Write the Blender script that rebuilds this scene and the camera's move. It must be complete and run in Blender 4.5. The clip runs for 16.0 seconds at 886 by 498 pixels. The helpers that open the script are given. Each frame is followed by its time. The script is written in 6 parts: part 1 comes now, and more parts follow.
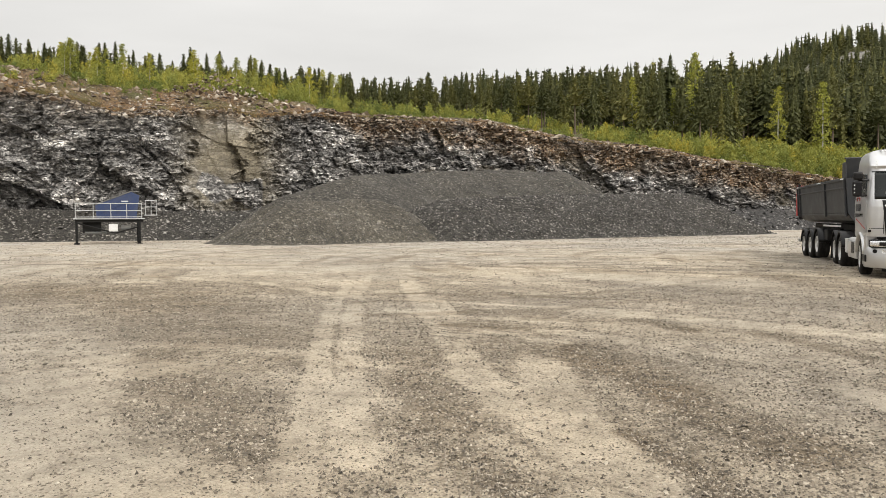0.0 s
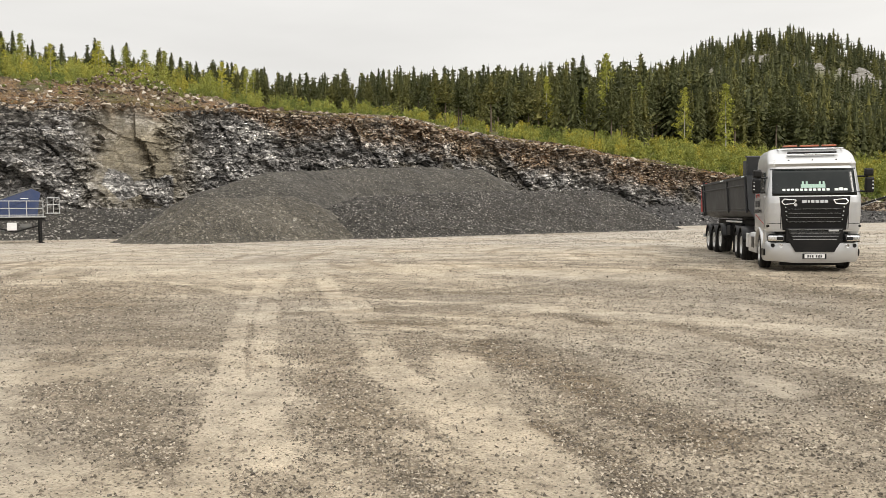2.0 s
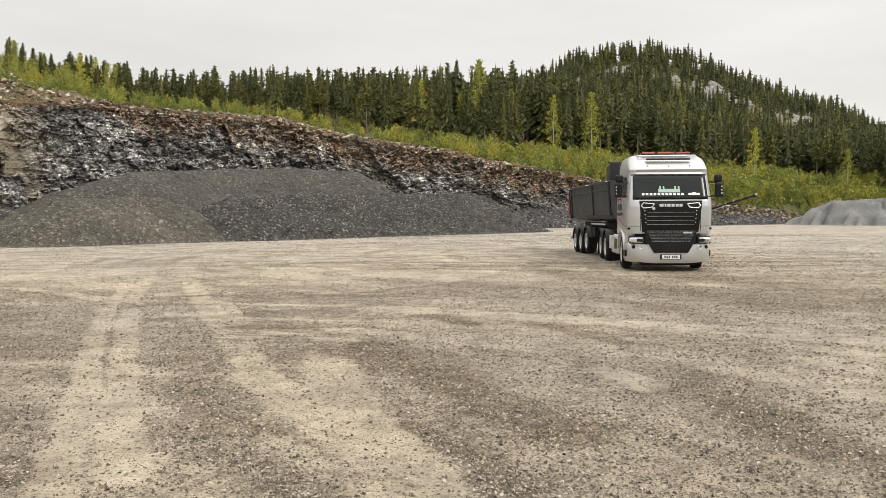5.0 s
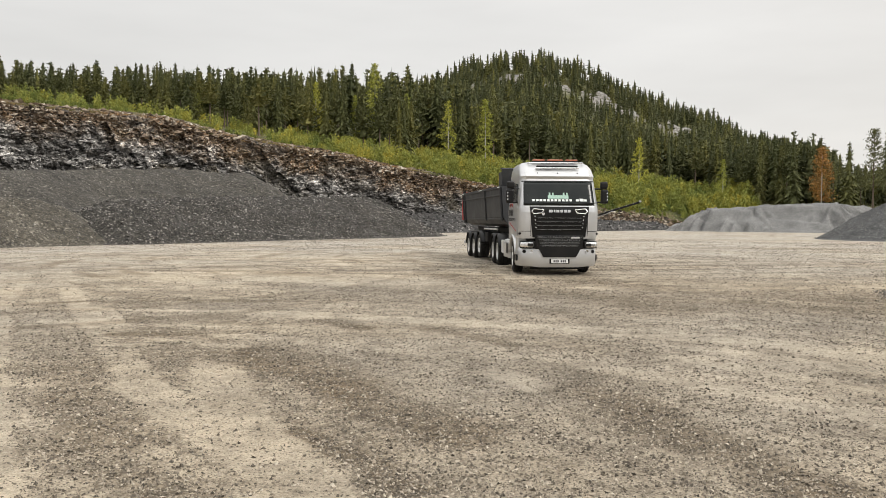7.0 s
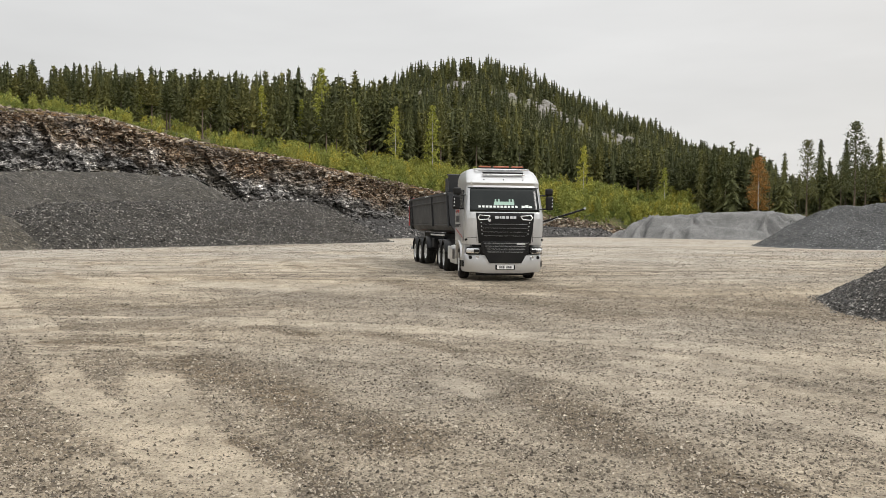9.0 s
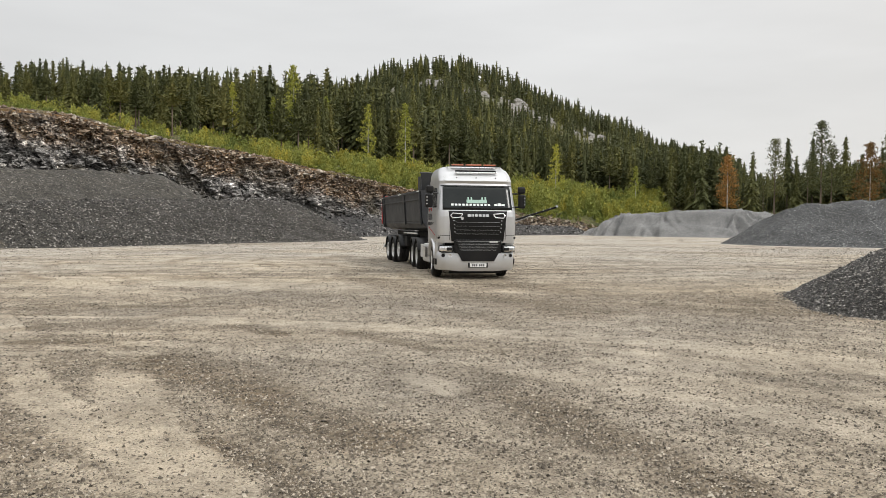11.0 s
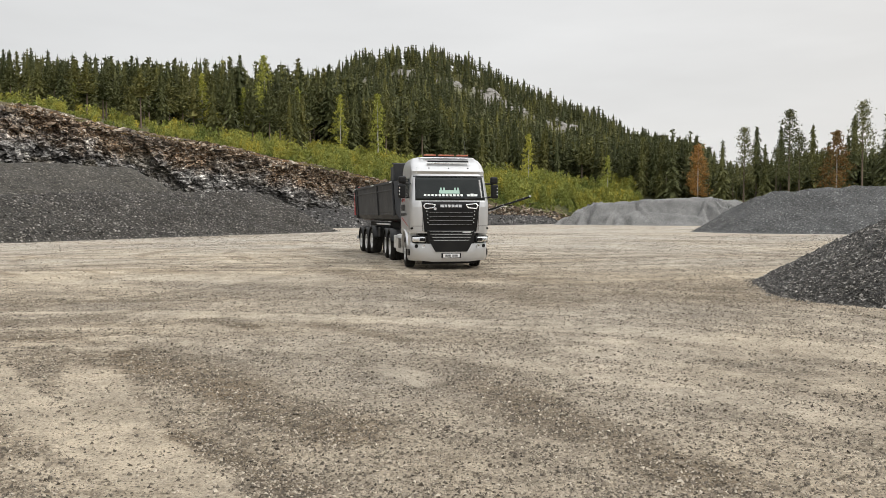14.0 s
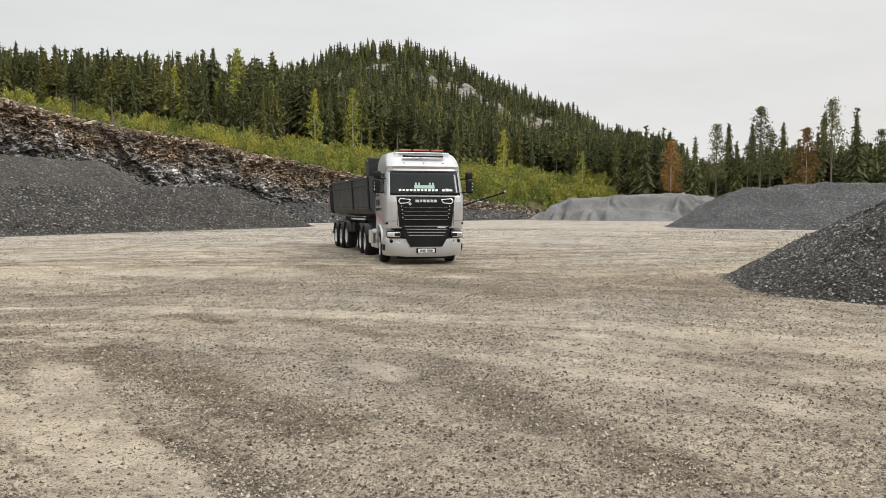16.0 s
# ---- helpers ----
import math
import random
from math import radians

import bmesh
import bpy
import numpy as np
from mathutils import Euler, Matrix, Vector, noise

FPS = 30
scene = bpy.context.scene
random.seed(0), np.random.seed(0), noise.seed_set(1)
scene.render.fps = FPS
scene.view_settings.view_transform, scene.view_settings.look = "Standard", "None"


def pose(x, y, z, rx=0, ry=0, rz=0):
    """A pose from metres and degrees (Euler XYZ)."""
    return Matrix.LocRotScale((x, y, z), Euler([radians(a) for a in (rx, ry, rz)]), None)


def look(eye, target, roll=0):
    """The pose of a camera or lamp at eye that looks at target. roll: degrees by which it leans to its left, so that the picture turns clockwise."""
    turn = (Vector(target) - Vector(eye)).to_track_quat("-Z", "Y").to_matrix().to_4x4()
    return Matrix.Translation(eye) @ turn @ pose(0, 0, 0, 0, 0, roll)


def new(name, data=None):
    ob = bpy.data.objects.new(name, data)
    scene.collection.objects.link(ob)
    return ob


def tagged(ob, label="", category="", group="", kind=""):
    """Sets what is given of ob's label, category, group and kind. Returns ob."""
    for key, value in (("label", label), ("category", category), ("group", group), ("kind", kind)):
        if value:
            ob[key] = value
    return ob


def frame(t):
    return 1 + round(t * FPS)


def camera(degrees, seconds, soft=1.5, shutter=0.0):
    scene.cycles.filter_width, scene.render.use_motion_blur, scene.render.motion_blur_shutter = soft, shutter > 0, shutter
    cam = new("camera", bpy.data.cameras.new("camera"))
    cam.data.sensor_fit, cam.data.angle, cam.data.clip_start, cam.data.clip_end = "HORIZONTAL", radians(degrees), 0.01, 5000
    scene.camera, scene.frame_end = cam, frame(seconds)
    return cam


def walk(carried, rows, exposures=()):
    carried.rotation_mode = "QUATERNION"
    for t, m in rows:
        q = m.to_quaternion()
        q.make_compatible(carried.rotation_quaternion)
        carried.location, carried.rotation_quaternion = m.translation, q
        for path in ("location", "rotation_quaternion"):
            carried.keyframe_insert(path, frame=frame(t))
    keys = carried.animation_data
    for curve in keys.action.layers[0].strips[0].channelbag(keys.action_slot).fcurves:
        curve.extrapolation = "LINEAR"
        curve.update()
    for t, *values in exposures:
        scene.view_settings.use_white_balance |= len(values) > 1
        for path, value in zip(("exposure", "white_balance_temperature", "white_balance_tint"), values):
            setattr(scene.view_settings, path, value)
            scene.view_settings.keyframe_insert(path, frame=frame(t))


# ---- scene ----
cam = camera(58.81, 16.0, soft=0.55)
# seconds, turn, tilt and lean in degrees, shift of the eye in metres
PATH = [
    (0, 19.347, -2.359, -0.223, -0.119, -0.004, 0.005),
    (0.5, 18.422, -2.299, -0.259, -0.118, -0.004, 0.001),
    (1, 17.087, -2.363, -0.296, -0.112, -0.000, 0.001),
    (1.5, 15.343, -2.481, -0.377, -0.095, 0.003, 0.002),
    (2, 13.397, -2.600, -0.395, -0.085, 0.000, 0.000),
    (2.5, 11.513, -2.684, -0.447, -0.068, 0.018, -0.002),
    (3, 9.808, -2.709, -0.492, -0.048, 0.024, -0.002),
    (3.5, 8.371, -2.646, -0.428, -0.043, 0.019, -0.005),
    (6, 0.850, -2.394, -0.032, -0.014, -0.014, -0.003),
    (6.5, -1.338, -2.306, 0.107, -0.004, -0.031, -0.005),
    (7, -3.257, -2.170, 0.223, 0.007, -0.029, -0.001),
    (7.5, -4.713, -1.998, 0.373, 0.017, -0.017, -0.000),
    (8, -5.716, -1.863, 0.488, 0.027, -0.005, -0.001),
    (8.5, -6.456, -1.768, 0.533, 0.029, -0.002, -0.002),
    (9, -7.114, -1.719, 0.535, 0.031, -0.003, -0.002),
    (11.5, -9.439, -1.914, 0.346, 0.042, -0.007, -0.002),
    (12, -9.769, -2.058, 0.180, 0.051, -0.012, -0.001),
    (12.5, -10.121, -2.268, 0.072, 0.056, -0.013, 0.003),
    (13, -10.466, -2.436, 0.004, 0.062, 0.005, -0.001),
    (13.5, -10.733, -2.526, -0.045, 0.063, 0.009, 0.001),
    (14, -10.976, -2.524, -0.044, 0.064, -0.001, 0.001),
    (14.5, -11.272, -2.508, -0.011, 0.063, -0.000, -0.002),
    (15, -11.668, -2.575, 0.053, 0.064, 0.003, 0.000),
    (15.5, -12.159, -2.711, 0.049, 0.070, 0.004, -0.000),
    (16, -12.785, -2.871, 0.083, 0.073, 0.009, -0.005),
]
EYE = 1.7
walk(cam, [(t, pose(x, y, EYE + z, 90 + tilt, 0, turn) @ pose(0, 0, 0, 0, 0, lean)) for t, turn, tilt, lean, x, y, z in PATH],
     exposures=[(0, 0.06, 6680, 10), (2.5, 0.10, 6720, 10), (3.7, 0.08, 6720, 10), (7, -0.02, 6620, 10), (9, -0.10, 6500, 10), (12, -0.08, 6450, 10), (16, -0.06, 6450, 10)])

# ---- world and light ----
world = bpy.data.worlds.new("overcast_sky")
scene.world = world
world.use_nodes = True
wn, wl = world.node_tree.nodes, world.node_tree.links
wn.clear()
w_out = wn.new("ShaderNodeOutputWorld")
w_bg = wn.new("ShaderNodeBackground")
w_sky = wn.new("ShaderNodeTexSky")
w_sky.sky_type, w_sky.sun_disc = "NISHITA", False
w_sky.sun_elevation, w_sky.sun_rotation = radians(38), radians(55)
w_sky.air_density, w_sky.dust_density = 1.0, 4.0
w_scale = wn.new("ShaderNodeMix")
w_scale.data_type, w_scale.blend_type = "RGBA", "MULTIPLY"
w_scale.inputs[0].default_value = 1.0
w_scale.inputs[7].default_value = (0.10, 0.10, 0.10, 1)
wl.new(w_sky.outputs[0], w_scale.inputs[6])
w_tc = wn.new("ShaderNodeTexCoord")
w_sep = wn.new("ShaderNodeSeparateXYZ")
wl.new(w_tc.outputs["Generated"], w_sep.inputs[0])
w_grad = wn.new("ShaderNodeValToRGB")  # overcast: the zenith is brighter than the horizon
w_grad.color_ramp.elements[0].position, w_grad.color_ramp.elements[0].color = 0.0, (0.785, 0.785, 0.775, 1)
w_grad.color_ramp.elements[1].position, w_grad.color_ramp.elements[1].color = 1.0, (2.1, 2.1, 2.08, 1)
e = w_grad.color_ramp.elements.new(0.30)
e.color = (0.82, 0.82, 0.81, 1)
wl.new(w_sep.outputs[2], w_grad.inputs[0])
w_map = wn.new("ShaderNodeMapping")
w_map.inputs["Scale"].default_value = (1.3, 1.3, 6.0)
wl.new(w_tc.outputs["Generated"], w_map.inputs[0])
w_noise = wn.new("ShaderNodeTexNoise")
w_noise.inputs["Scale"].default_value, w_noise.inputs["Detail"].default_value = 1.6, 5
wl.new(w_map.outputs[0], w_noise.inputs["Vector"])
w_cl = wn.new("ShaderNodeMapRange")
w_cl.inputs[1].default_value, w_cl.inputs[2].default_value = 0.3, 0.7
w_cl.inputs[3].default_value, w_cl.inputs[4].default_value = 0.93, 1.10
wl.new(w_noise.outputs[0], w_cl.inputs[0])
w_mul = wn.new("ShaderNodeMix")
w_mul.data_type, w_mul.blend_type = "RGBA", "MULTIPLY"
w_mul.inputs[0].default_value = 1.0
wl.new(w_grad.outputs[0], w_mul.inputs[6])
wl.new(w_cl.outputs[0], w_mul.inputs[7])
w_mix = wn.new("ShaderNodeMix")
w_mix.data_type = "RGBA"
w_mix.inputs[0].default_value = 0.93
wl.new(w_scale.outputs[2], w_mix.inputs[6])
wl.new(w_mul.outputs[2], w_mix.inputs[7])
wl.new(w_mix.outputs[2], w_bg.inputs[0])
w_bg.inputs[1].default_value = 1.0
wl.new(w_bg.outputs[0], w_out.inputs[0])

sun_data = bpy.data.lights.new("sun", "SUN")
sun_data.energy, sun_data.angle, sun_data.color = 1.9, radians(18), (1.0, 0.96, 0.9)
sun = new("sun", sun_data)
sun.matrix_world = look((60, -30, 70), (0, 30, 0))
scene.view_settings.exposure = 0.0


# ---- numeric noise ----
def hash2(ix, iy, seed):
    h = (ix.astype(np.int64) * 374761393 + iy.astype(np.int64) * 668265263 + seed * 2147483647) & 0xFFFFFFFF
    h = ((h ^ (h >> 13)) * 1274126177) & 0xFFFFFFFF
    return ((h ^ (h >> 16)) & 0xFFFFFF) / float(0xFFFFFF)


def vnoise(x, y, seed=0):
    """Smooth value noise from 0 to 1."""
    x, y = np.asarray(x, float), np.asarray(y, float)
    ix, iy = np.floor(x), np.floor(y)
    fx, fy = x - ix, y - iy
    fx, fy = fx * fx * (3 - 2 * fx), fy * fy * (3 - 2 * fy)
    a, b = hash2(ix, iy, seed), hash2(ix + 1, iy, seed)
    c, d = hash2(ix, iy + 1, seed), hash2(ix + 1, iy + 1, seed)
    return (a * (1 - fx) + b * fx) * (1 - fy) + (c * (1 - fx) + d * fx) * fy


def fbm(x, y, octaves=4, seed=0):
    total, amp, norm = 0.0, 1.0, 0.0
    for o in range(octaves):
        total = total + amp * vnoise(np.asarray(x) * 2 ** o, np.asarray(y) * 2 ** o, seed + o * 17)
        norm += amp
        amp *= 0.5
    return total / norm


def cells(x, y, seed=0):
    """Jittered-grid cells: random value of the nearest cell, and the offset from its centre."""
    ix, iy = np.floor(x), np.floor(y)
    best = np.full(np.shape(x), 1e9)
    val, dx, dy = np.zeros(np.shape(x)), np.zeros(np.shape(x)), np.zeros(np.shape(x))
    v2 = np.zeros(np.shape(x))
    v3 = np.zeros(np.shape(x))
    for i in (-1, 0, 1):
        for j in (-1, 0, 1):
            cx, cy = ix + i, iy + j
            px, py = cx + 0.1 + 0.8 * hash2(cx, cy, seed + 1), cy + 0.1 + 0.8 * hash2(cx, cy, seed + 2)
            d = (x - px) ** 2 + (y - py) ** 2
            m = d < best
            best = np.where(m, d, best)
            val = np.where(m, hash2(cx, cy, seed + 3), val)
            v2 = np.where(m, hash2(cx, cy, seed + 4), v2)
            v3 = np.where(m, hash2(cx, cy, seed + 5), v3)
            dx, dy = np.where(m, x - px, dx), np.where(m, y - py, dy)
    return val, dx, dy, v2, v3


# ---- materials ----
def material(name):
    m = bpy.data.materials.new(name)
    m.use_nodes = True
    return m, m.node_tree.nodes, m.node_tree.links, m.node_tree.nodes["Principled BSDF"]


def tex(nodes, links, kind, scale, detail=4, stretch=None, coords="Object", rough=0.6):
    tc = nodes.new("ShaderNodeTexCoord")
    src = tc.outputs[coords]
    if stretch:
        mp = nodes.new("ShaderNodeMapping")
        mp.inputs["Scale"].default_value = stretch
        links.new(src, mp.inputs[0])
        src = mp.outputs[0]
    n = nodes.new("ShaderNodeTexNoise" if kind == "noise" else "ShaderNodeTexVoronoi")
    n.inputs["Scale"].default_value = scale
    if kind == "noise":
        n.inputs["Detail"].default_value = detail
        n.inputs["Roughness"].default_value = rough
    links.new(src, n.inputs["Vector"])
    return n


def ramp(nodes, links, src, stops):
    r = nodes.new("ShaderNodeValToRGB")
    els = r.color_ramp.elements
    while len(els) < len(stops):
        els.new(0.5)
    for el, (p, c) in zip(els, stops):
        el.position = p
        el.color = (*c, 1) if len(c) == 3 else c
    links.new(src, r.inputs[0])
    return r.outputs[0]


def grey(v):
    return (v, v, v)


def mixc(nodes, links, fac, a, b, mode="MIX"):
    m = nodes.new("ShaderNodeMix")
    m.data_type, m.blend_type = "RGBA", mode
    for src, sock in ((fac, m.inputs[0]), (a, m.inputs[6]), (b, m.inputs[7])):
        if isinstance(src, (int, float)):
            sock.default_value = src
        elif isinstance(src, tuple):
            sock.default_value = (*src, 1)
        else:
            links.new(src, sock)
    return m.outputs[2]


def attr(nodes, name):
    a = nodes.new("ShaderNodeAttribute")
    a.attribute_name = name
    return a.outputs["Fac"]


def bump(nodes, links, height, bsdf, strength, distance):
    b = nodes.new("ShaderNodeBump")
    b.inputs["Strength"].default_value, b.inputs["Distance"].default_value = strength, distance
    links.new(height, b.inputs["Height"])
    links.new(b.outputs[0], bsdf.inputs["Normal"])


def scaled(n, l, src, lo, hi):
    r = n.new("ShaderNodeMapRange")
    r.inputs[1].default_value, r.inputs[2].default_value, r.inputs[3].default_value, r.inputs[4].default_value = 0.25, 0.75, lo, hi
    l.new(src, r.inputs[0])
    return r.outputs[0]


def cell_value(n, l, v):
    """One even random value for each cell of a Voronoi texture."""
    sep = n.new("ShaderNodeSeparateColor")
    l.new(v.outputs["Color"], sep.inputs[0])
    return sep.outputs[0]


def add(n, l, a, b, clamp=False):
    m = n.new("ShaderNodeMath")
    m.operation, m.use_clamp = "ADD", clamp
    l.new(a, m.inputs[0])
    l.new(b, m.inputs[1])
    return m.outputs[0]


def ground_material():
    m, n, l, b = material("gravel_ground")
    big = tex(n, l, "noise", 0.45, 8, rough=0.68).outputs[0]
    mid = tex(n, l, "noise", 5, 6, rough=0.7).outputs[0]
    fine = tex(n, l, "noise", 45, 4, rough=0.8).outputs[0]
    peb = tex(n, l, "voronoi", 34)
    peb2 = tex(n, l, "voronoi", 13)
    gravel = ramp(n, l, peb.outputs["Color"], [(0.0, (0.11, 0.088, 0.065)), (0.4, (0.225, 0.185, 0.137)), (0.8, (0.335, 0.284, 0.213)), (1.0, (0.48, 0.417, 0.326))])
    g2 = ramp(n, l, peb2.outputs["Color"], [(0.0, grey(0.6)), (0.5, grey(1.0)), (1.0, grey(1.35))])
    gravel = mixc(n, l, 1.0, gravel, g2, "MULTIPLY")
    gravel = mixc(n, l, 1.0, gravel, grey(1.03), "MULTIPLY")
    sand = ramp(n, l, fine, [(0.25, (0.26, 0.22, 0.168)), (0.5, (0.485, 0.416, 0.320)), (0.75, (0.68, 0.595, 0.467))])
    fac = add(n, l, attr(n, "sand"), scaled(n, l, big, -0.5, 0.5))
    fac = add(n, l, fac, scaled(n, l, mid, -0.75, 0.75))
    fac = add(n, l, fac, scaled(n, l, fine, -0.4, 0.4), True)
    col = mixc(n, l, fac, gravel, sand)
    dust = tex(n, l, "noise", 0.09, 5).outputs[0]
    col = mixc(n, l, ramp(n, l, dust, [(0.42, grey(0)), (0.6, grey(0.6))]), col, (0.35, 0.325, 0.285))
    # mixes the floor towards pale grey by the mask set in make_ground
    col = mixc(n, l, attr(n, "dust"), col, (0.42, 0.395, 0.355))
    patch = tex(n, l, "noise", 1.7, 7, rough=0.75).outputs[0]
    col = mixc(n, l, 1.0, col, ramp(n, l, patch, [(0.32, (0.58, 0.57, 0.56)), (0.5, (1, 1, 1)), (0.7, (1.25, 1.25, 1.25))]), "MULTIPLY")
    def pebbles(c, scale, lo, shade):
        v = tex(n, l, "voronoi", scale)
        tc = n.new("ShaderNodeTexCoord")
        wv = n.new("ShaderNodeMix")
        wv.data_type = "VECTOR"
        wv.inputs["Factor"].default_value = 0.035
        wn_ = n.new("ShaderNodeTexNoise")
        wn_.inputs["Scale"].default_value = scale * 1.3
        wn_.inputs["Detail"].default_value = 3
        l.new(tc.outputs["Object"], wn_.inputs["Vector"])
        l.new(tc.outputs["Object"], wv.inputs[4])
        l.new(wn_.outputs["Color"], wv.inputs[5])
        l.new(wv.outputs[1], v.inputs["Vector"])
        sep = n.new("ShaderNodeSeparateColor")
        l.new(v.outputs["Color"], sep.inputs[0])
        pick = ramp(n, l, sep.outputs[0], [(lo, grey(0)), (lo + 0.01, grey(1))])
        spot = ramp(n, l, v.outputs["Distance"], [(0.30, grey(1)), (0.42, grey(0))])
        k = mixc(n, l, 1.0, pick, spot, "MULTIPLY")
        return mixc(n, l, k, c, ramp(n, l, sep.outputs[1], shade))

    shade = [(0.0, (0.11, 0.091, 0.07)), (0.5, (0.185, 0.155, 0.119)), (0.75, (0.36, 0.31, 0.242)), (1.0, (0.55, 0.49, 0.40))]
    col = pebbles(col, 42, 0.6, shade)
    col = pebbles(col, 22, 0.8, shade)
    col = mixc(n, l, 1.0, col, ramp(n, l, big, [(0.3, (0.78, 0.77, 0.75)), (0.7, (1.2, 1.19, 1.17))]), "MULTIPLY")
    col = mixc(n, l, 1.0, col, ramp(n, l, attr(n, "damp"), [(0, grey(1.0)), (1, (0.52, 0.475, 0.42))]), "MULTIPLY")
    l.new(col, b.inputs["Base Color"])
    b.inputs["Roughness"].default_value = 0.95
    b.inputs["Specular IOR Level"].default_value = 0.2
    hs = mixc(n, l, 0.45, peb2.outputs["Color"], fine)
    bump(n, l, hs, b, 1.0, 0.06)
    return m


def rock_material():
    m, n, l, b = material("blasted_rock")
    tc = n.new("ShaderNodeTexCoord")
    mp = n.new("ShaderNodeMapping")
    mp.inputs["Rotation"].default_value = (0.5, 0.45, 0.3)
    mp.inputs["Scale"].default_value = (1.0, 1.0, 1.7)
    l.new(tc.outputs["Object"], mp.inputs[0])

    def vor(scale):
        v = n.new("ShaderNodeTexVoronoi")
        v.inputs["Scale"].default_value = scale
        l.new(mp.outputs[0], v.inputs["Vector"])
        return v

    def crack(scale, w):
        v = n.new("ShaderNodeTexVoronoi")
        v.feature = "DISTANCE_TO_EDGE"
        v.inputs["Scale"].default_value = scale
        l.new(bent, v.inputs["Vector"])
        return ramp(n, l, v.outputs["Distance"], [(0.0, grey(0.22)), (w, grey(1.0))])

    wob = tex(n, l, "noise", 0.8, 5)
    bent = mixc(n, l, 0.6, mp.outputs[0], wob.outputs["Color"], "ADD")
    v1, v2, v3 = vor(0.42), vor(1.25), vor(4.2)
    warp = tex(n, l, "noise", 0.3, 7, rough=0.65).outputs[0]
    fine = tex(n, l, "noise", 5, 6, rough=0.75).outputs[0]
    streak = tex(n, l, "noise", 2.2, 6, stretch=(1.0, 1.0, 0.45), rough=0.75).outputs[0]
    base = ramp(n, l, cell_value(n, l, v3), [(0, (0.055, 0.053, 0.051)), (0.5, (0.165, 0.159, 0.151)), (0.8, (0.25, 0.24, 0.228)), (1, (0.42, 0.405, 0.385))])
    col = mixc(n, l, 1.0, base, ramp(n, l, cell_value(n, l, v2), [(0, grey(0.55)), (0.5, grey(0.9)), (0.72, grey(1.35)), (1, grey(1.7))]), "MULTIPLY")
    col = mixc(n, l, 1.0, col, ramp(n, l, v1.outputs["Color"], [(0, grey(0.5)), (0.6, grey(1.0)), (1, grey(1.9))]), "MULTIPLY")
    col = mixc(n, l, 1.0, col, ramp(n, l, warp, [(0.35, grey(1.05)), (0.65, grey(2.0))]), "MULTIPLY")
    col = mixc(n, l, ramp(n, l, streak, [(0.56, grey(0)), (0.62, grey(0.5))]), col, (0.37, 0.36, 0.345))
    fm = n.new("ShaderNodeMapping")
    fm.inputs["Rotation"].default_value = (0.35, 0.6, 0.3)
    fm.inputs["Scale"].default_value = (0.3, 0.3, 3.2)
    l.new(tc.outputs["Object"], fm.inputs[0])
    fol = n.new("ShaderNodeTexNoise")
    fol.inputs["Scale"].default_value, fol.inputs["Detail"].default_value, fol.inputs["Roughness"].default_value = 1.3, 6, 0.7
    l.new(fm.outputs[0], fol.inputs["Vector"])
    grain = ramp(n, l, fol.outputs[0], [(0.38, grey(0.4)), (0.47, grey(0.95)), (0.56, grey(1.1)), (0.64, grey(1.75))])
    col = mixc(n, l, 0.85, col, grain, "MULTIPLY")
    tanc = ramp(n, l, fine, [(0.3, (0.19, 0.162, 0.112)), (0.6, (0.32, 0.28, 0.205)), (0.8, (0.45, 0.41, 0.33))])
    tanc = mixc(n, l, 1.0, tanc, ramp(n, l, v2.outputs["Color"], [(0, grey(0.62)), (0.5, grey(1.0)), (1, grey(1.25))]), "MULTIPLY")
    tanc = mixc(n, l, 0.5, tanc, grain, "MULTIPLY")
    col = mixc(n, l, attr(n, "tan"), col, tanc)
    rust = ramp(n, l, cell_value(n, l, v3), [(0.0, (0.035, 0.027, 0.021)), (0.4, (0.14, 0.098, 0.066)), (0.65, (0.27, 0.175, 0.10)), (0.85, (0.42, 0.34, 0.25)), (1.0, (0.58, 0.53, 0.46))])
    rust = mixc(n, l, 1.0, rust, ramp(n, l, v2.outputs["Color"], [(0, grey(0.75)), (0.6, grey(1.3)), (1, grey(2.0))]), "MULTIPLY")
    col = mixc(n, l, attr(n, "rust"), col, rust)
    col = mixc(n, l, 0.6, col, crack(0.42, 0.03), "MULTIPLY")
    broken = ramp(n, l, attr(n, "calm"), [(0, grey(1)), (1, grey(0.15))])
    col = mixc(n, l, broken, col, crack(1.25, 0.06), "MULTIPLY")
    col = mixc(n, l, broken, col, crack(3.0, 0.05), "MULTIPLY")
    l.new(col, b.inputs["Base Color"])
    b.inputs["Roughness"].default_value = 0.7
    b.inputs["Specular IOR Level"].default_value = 0.3
    hgt = mixc(n, l, 0.25, v2.outputs["Color"], v3.outputs["Color"])
    hgt = mixc(n, l, 0.25, hgt, fine)
    hgt = mixc(n, l, 0.35, hgt, fol.outputs[0])
    bump(n, l, hgt, b, 1.0, 0.3)
    return m


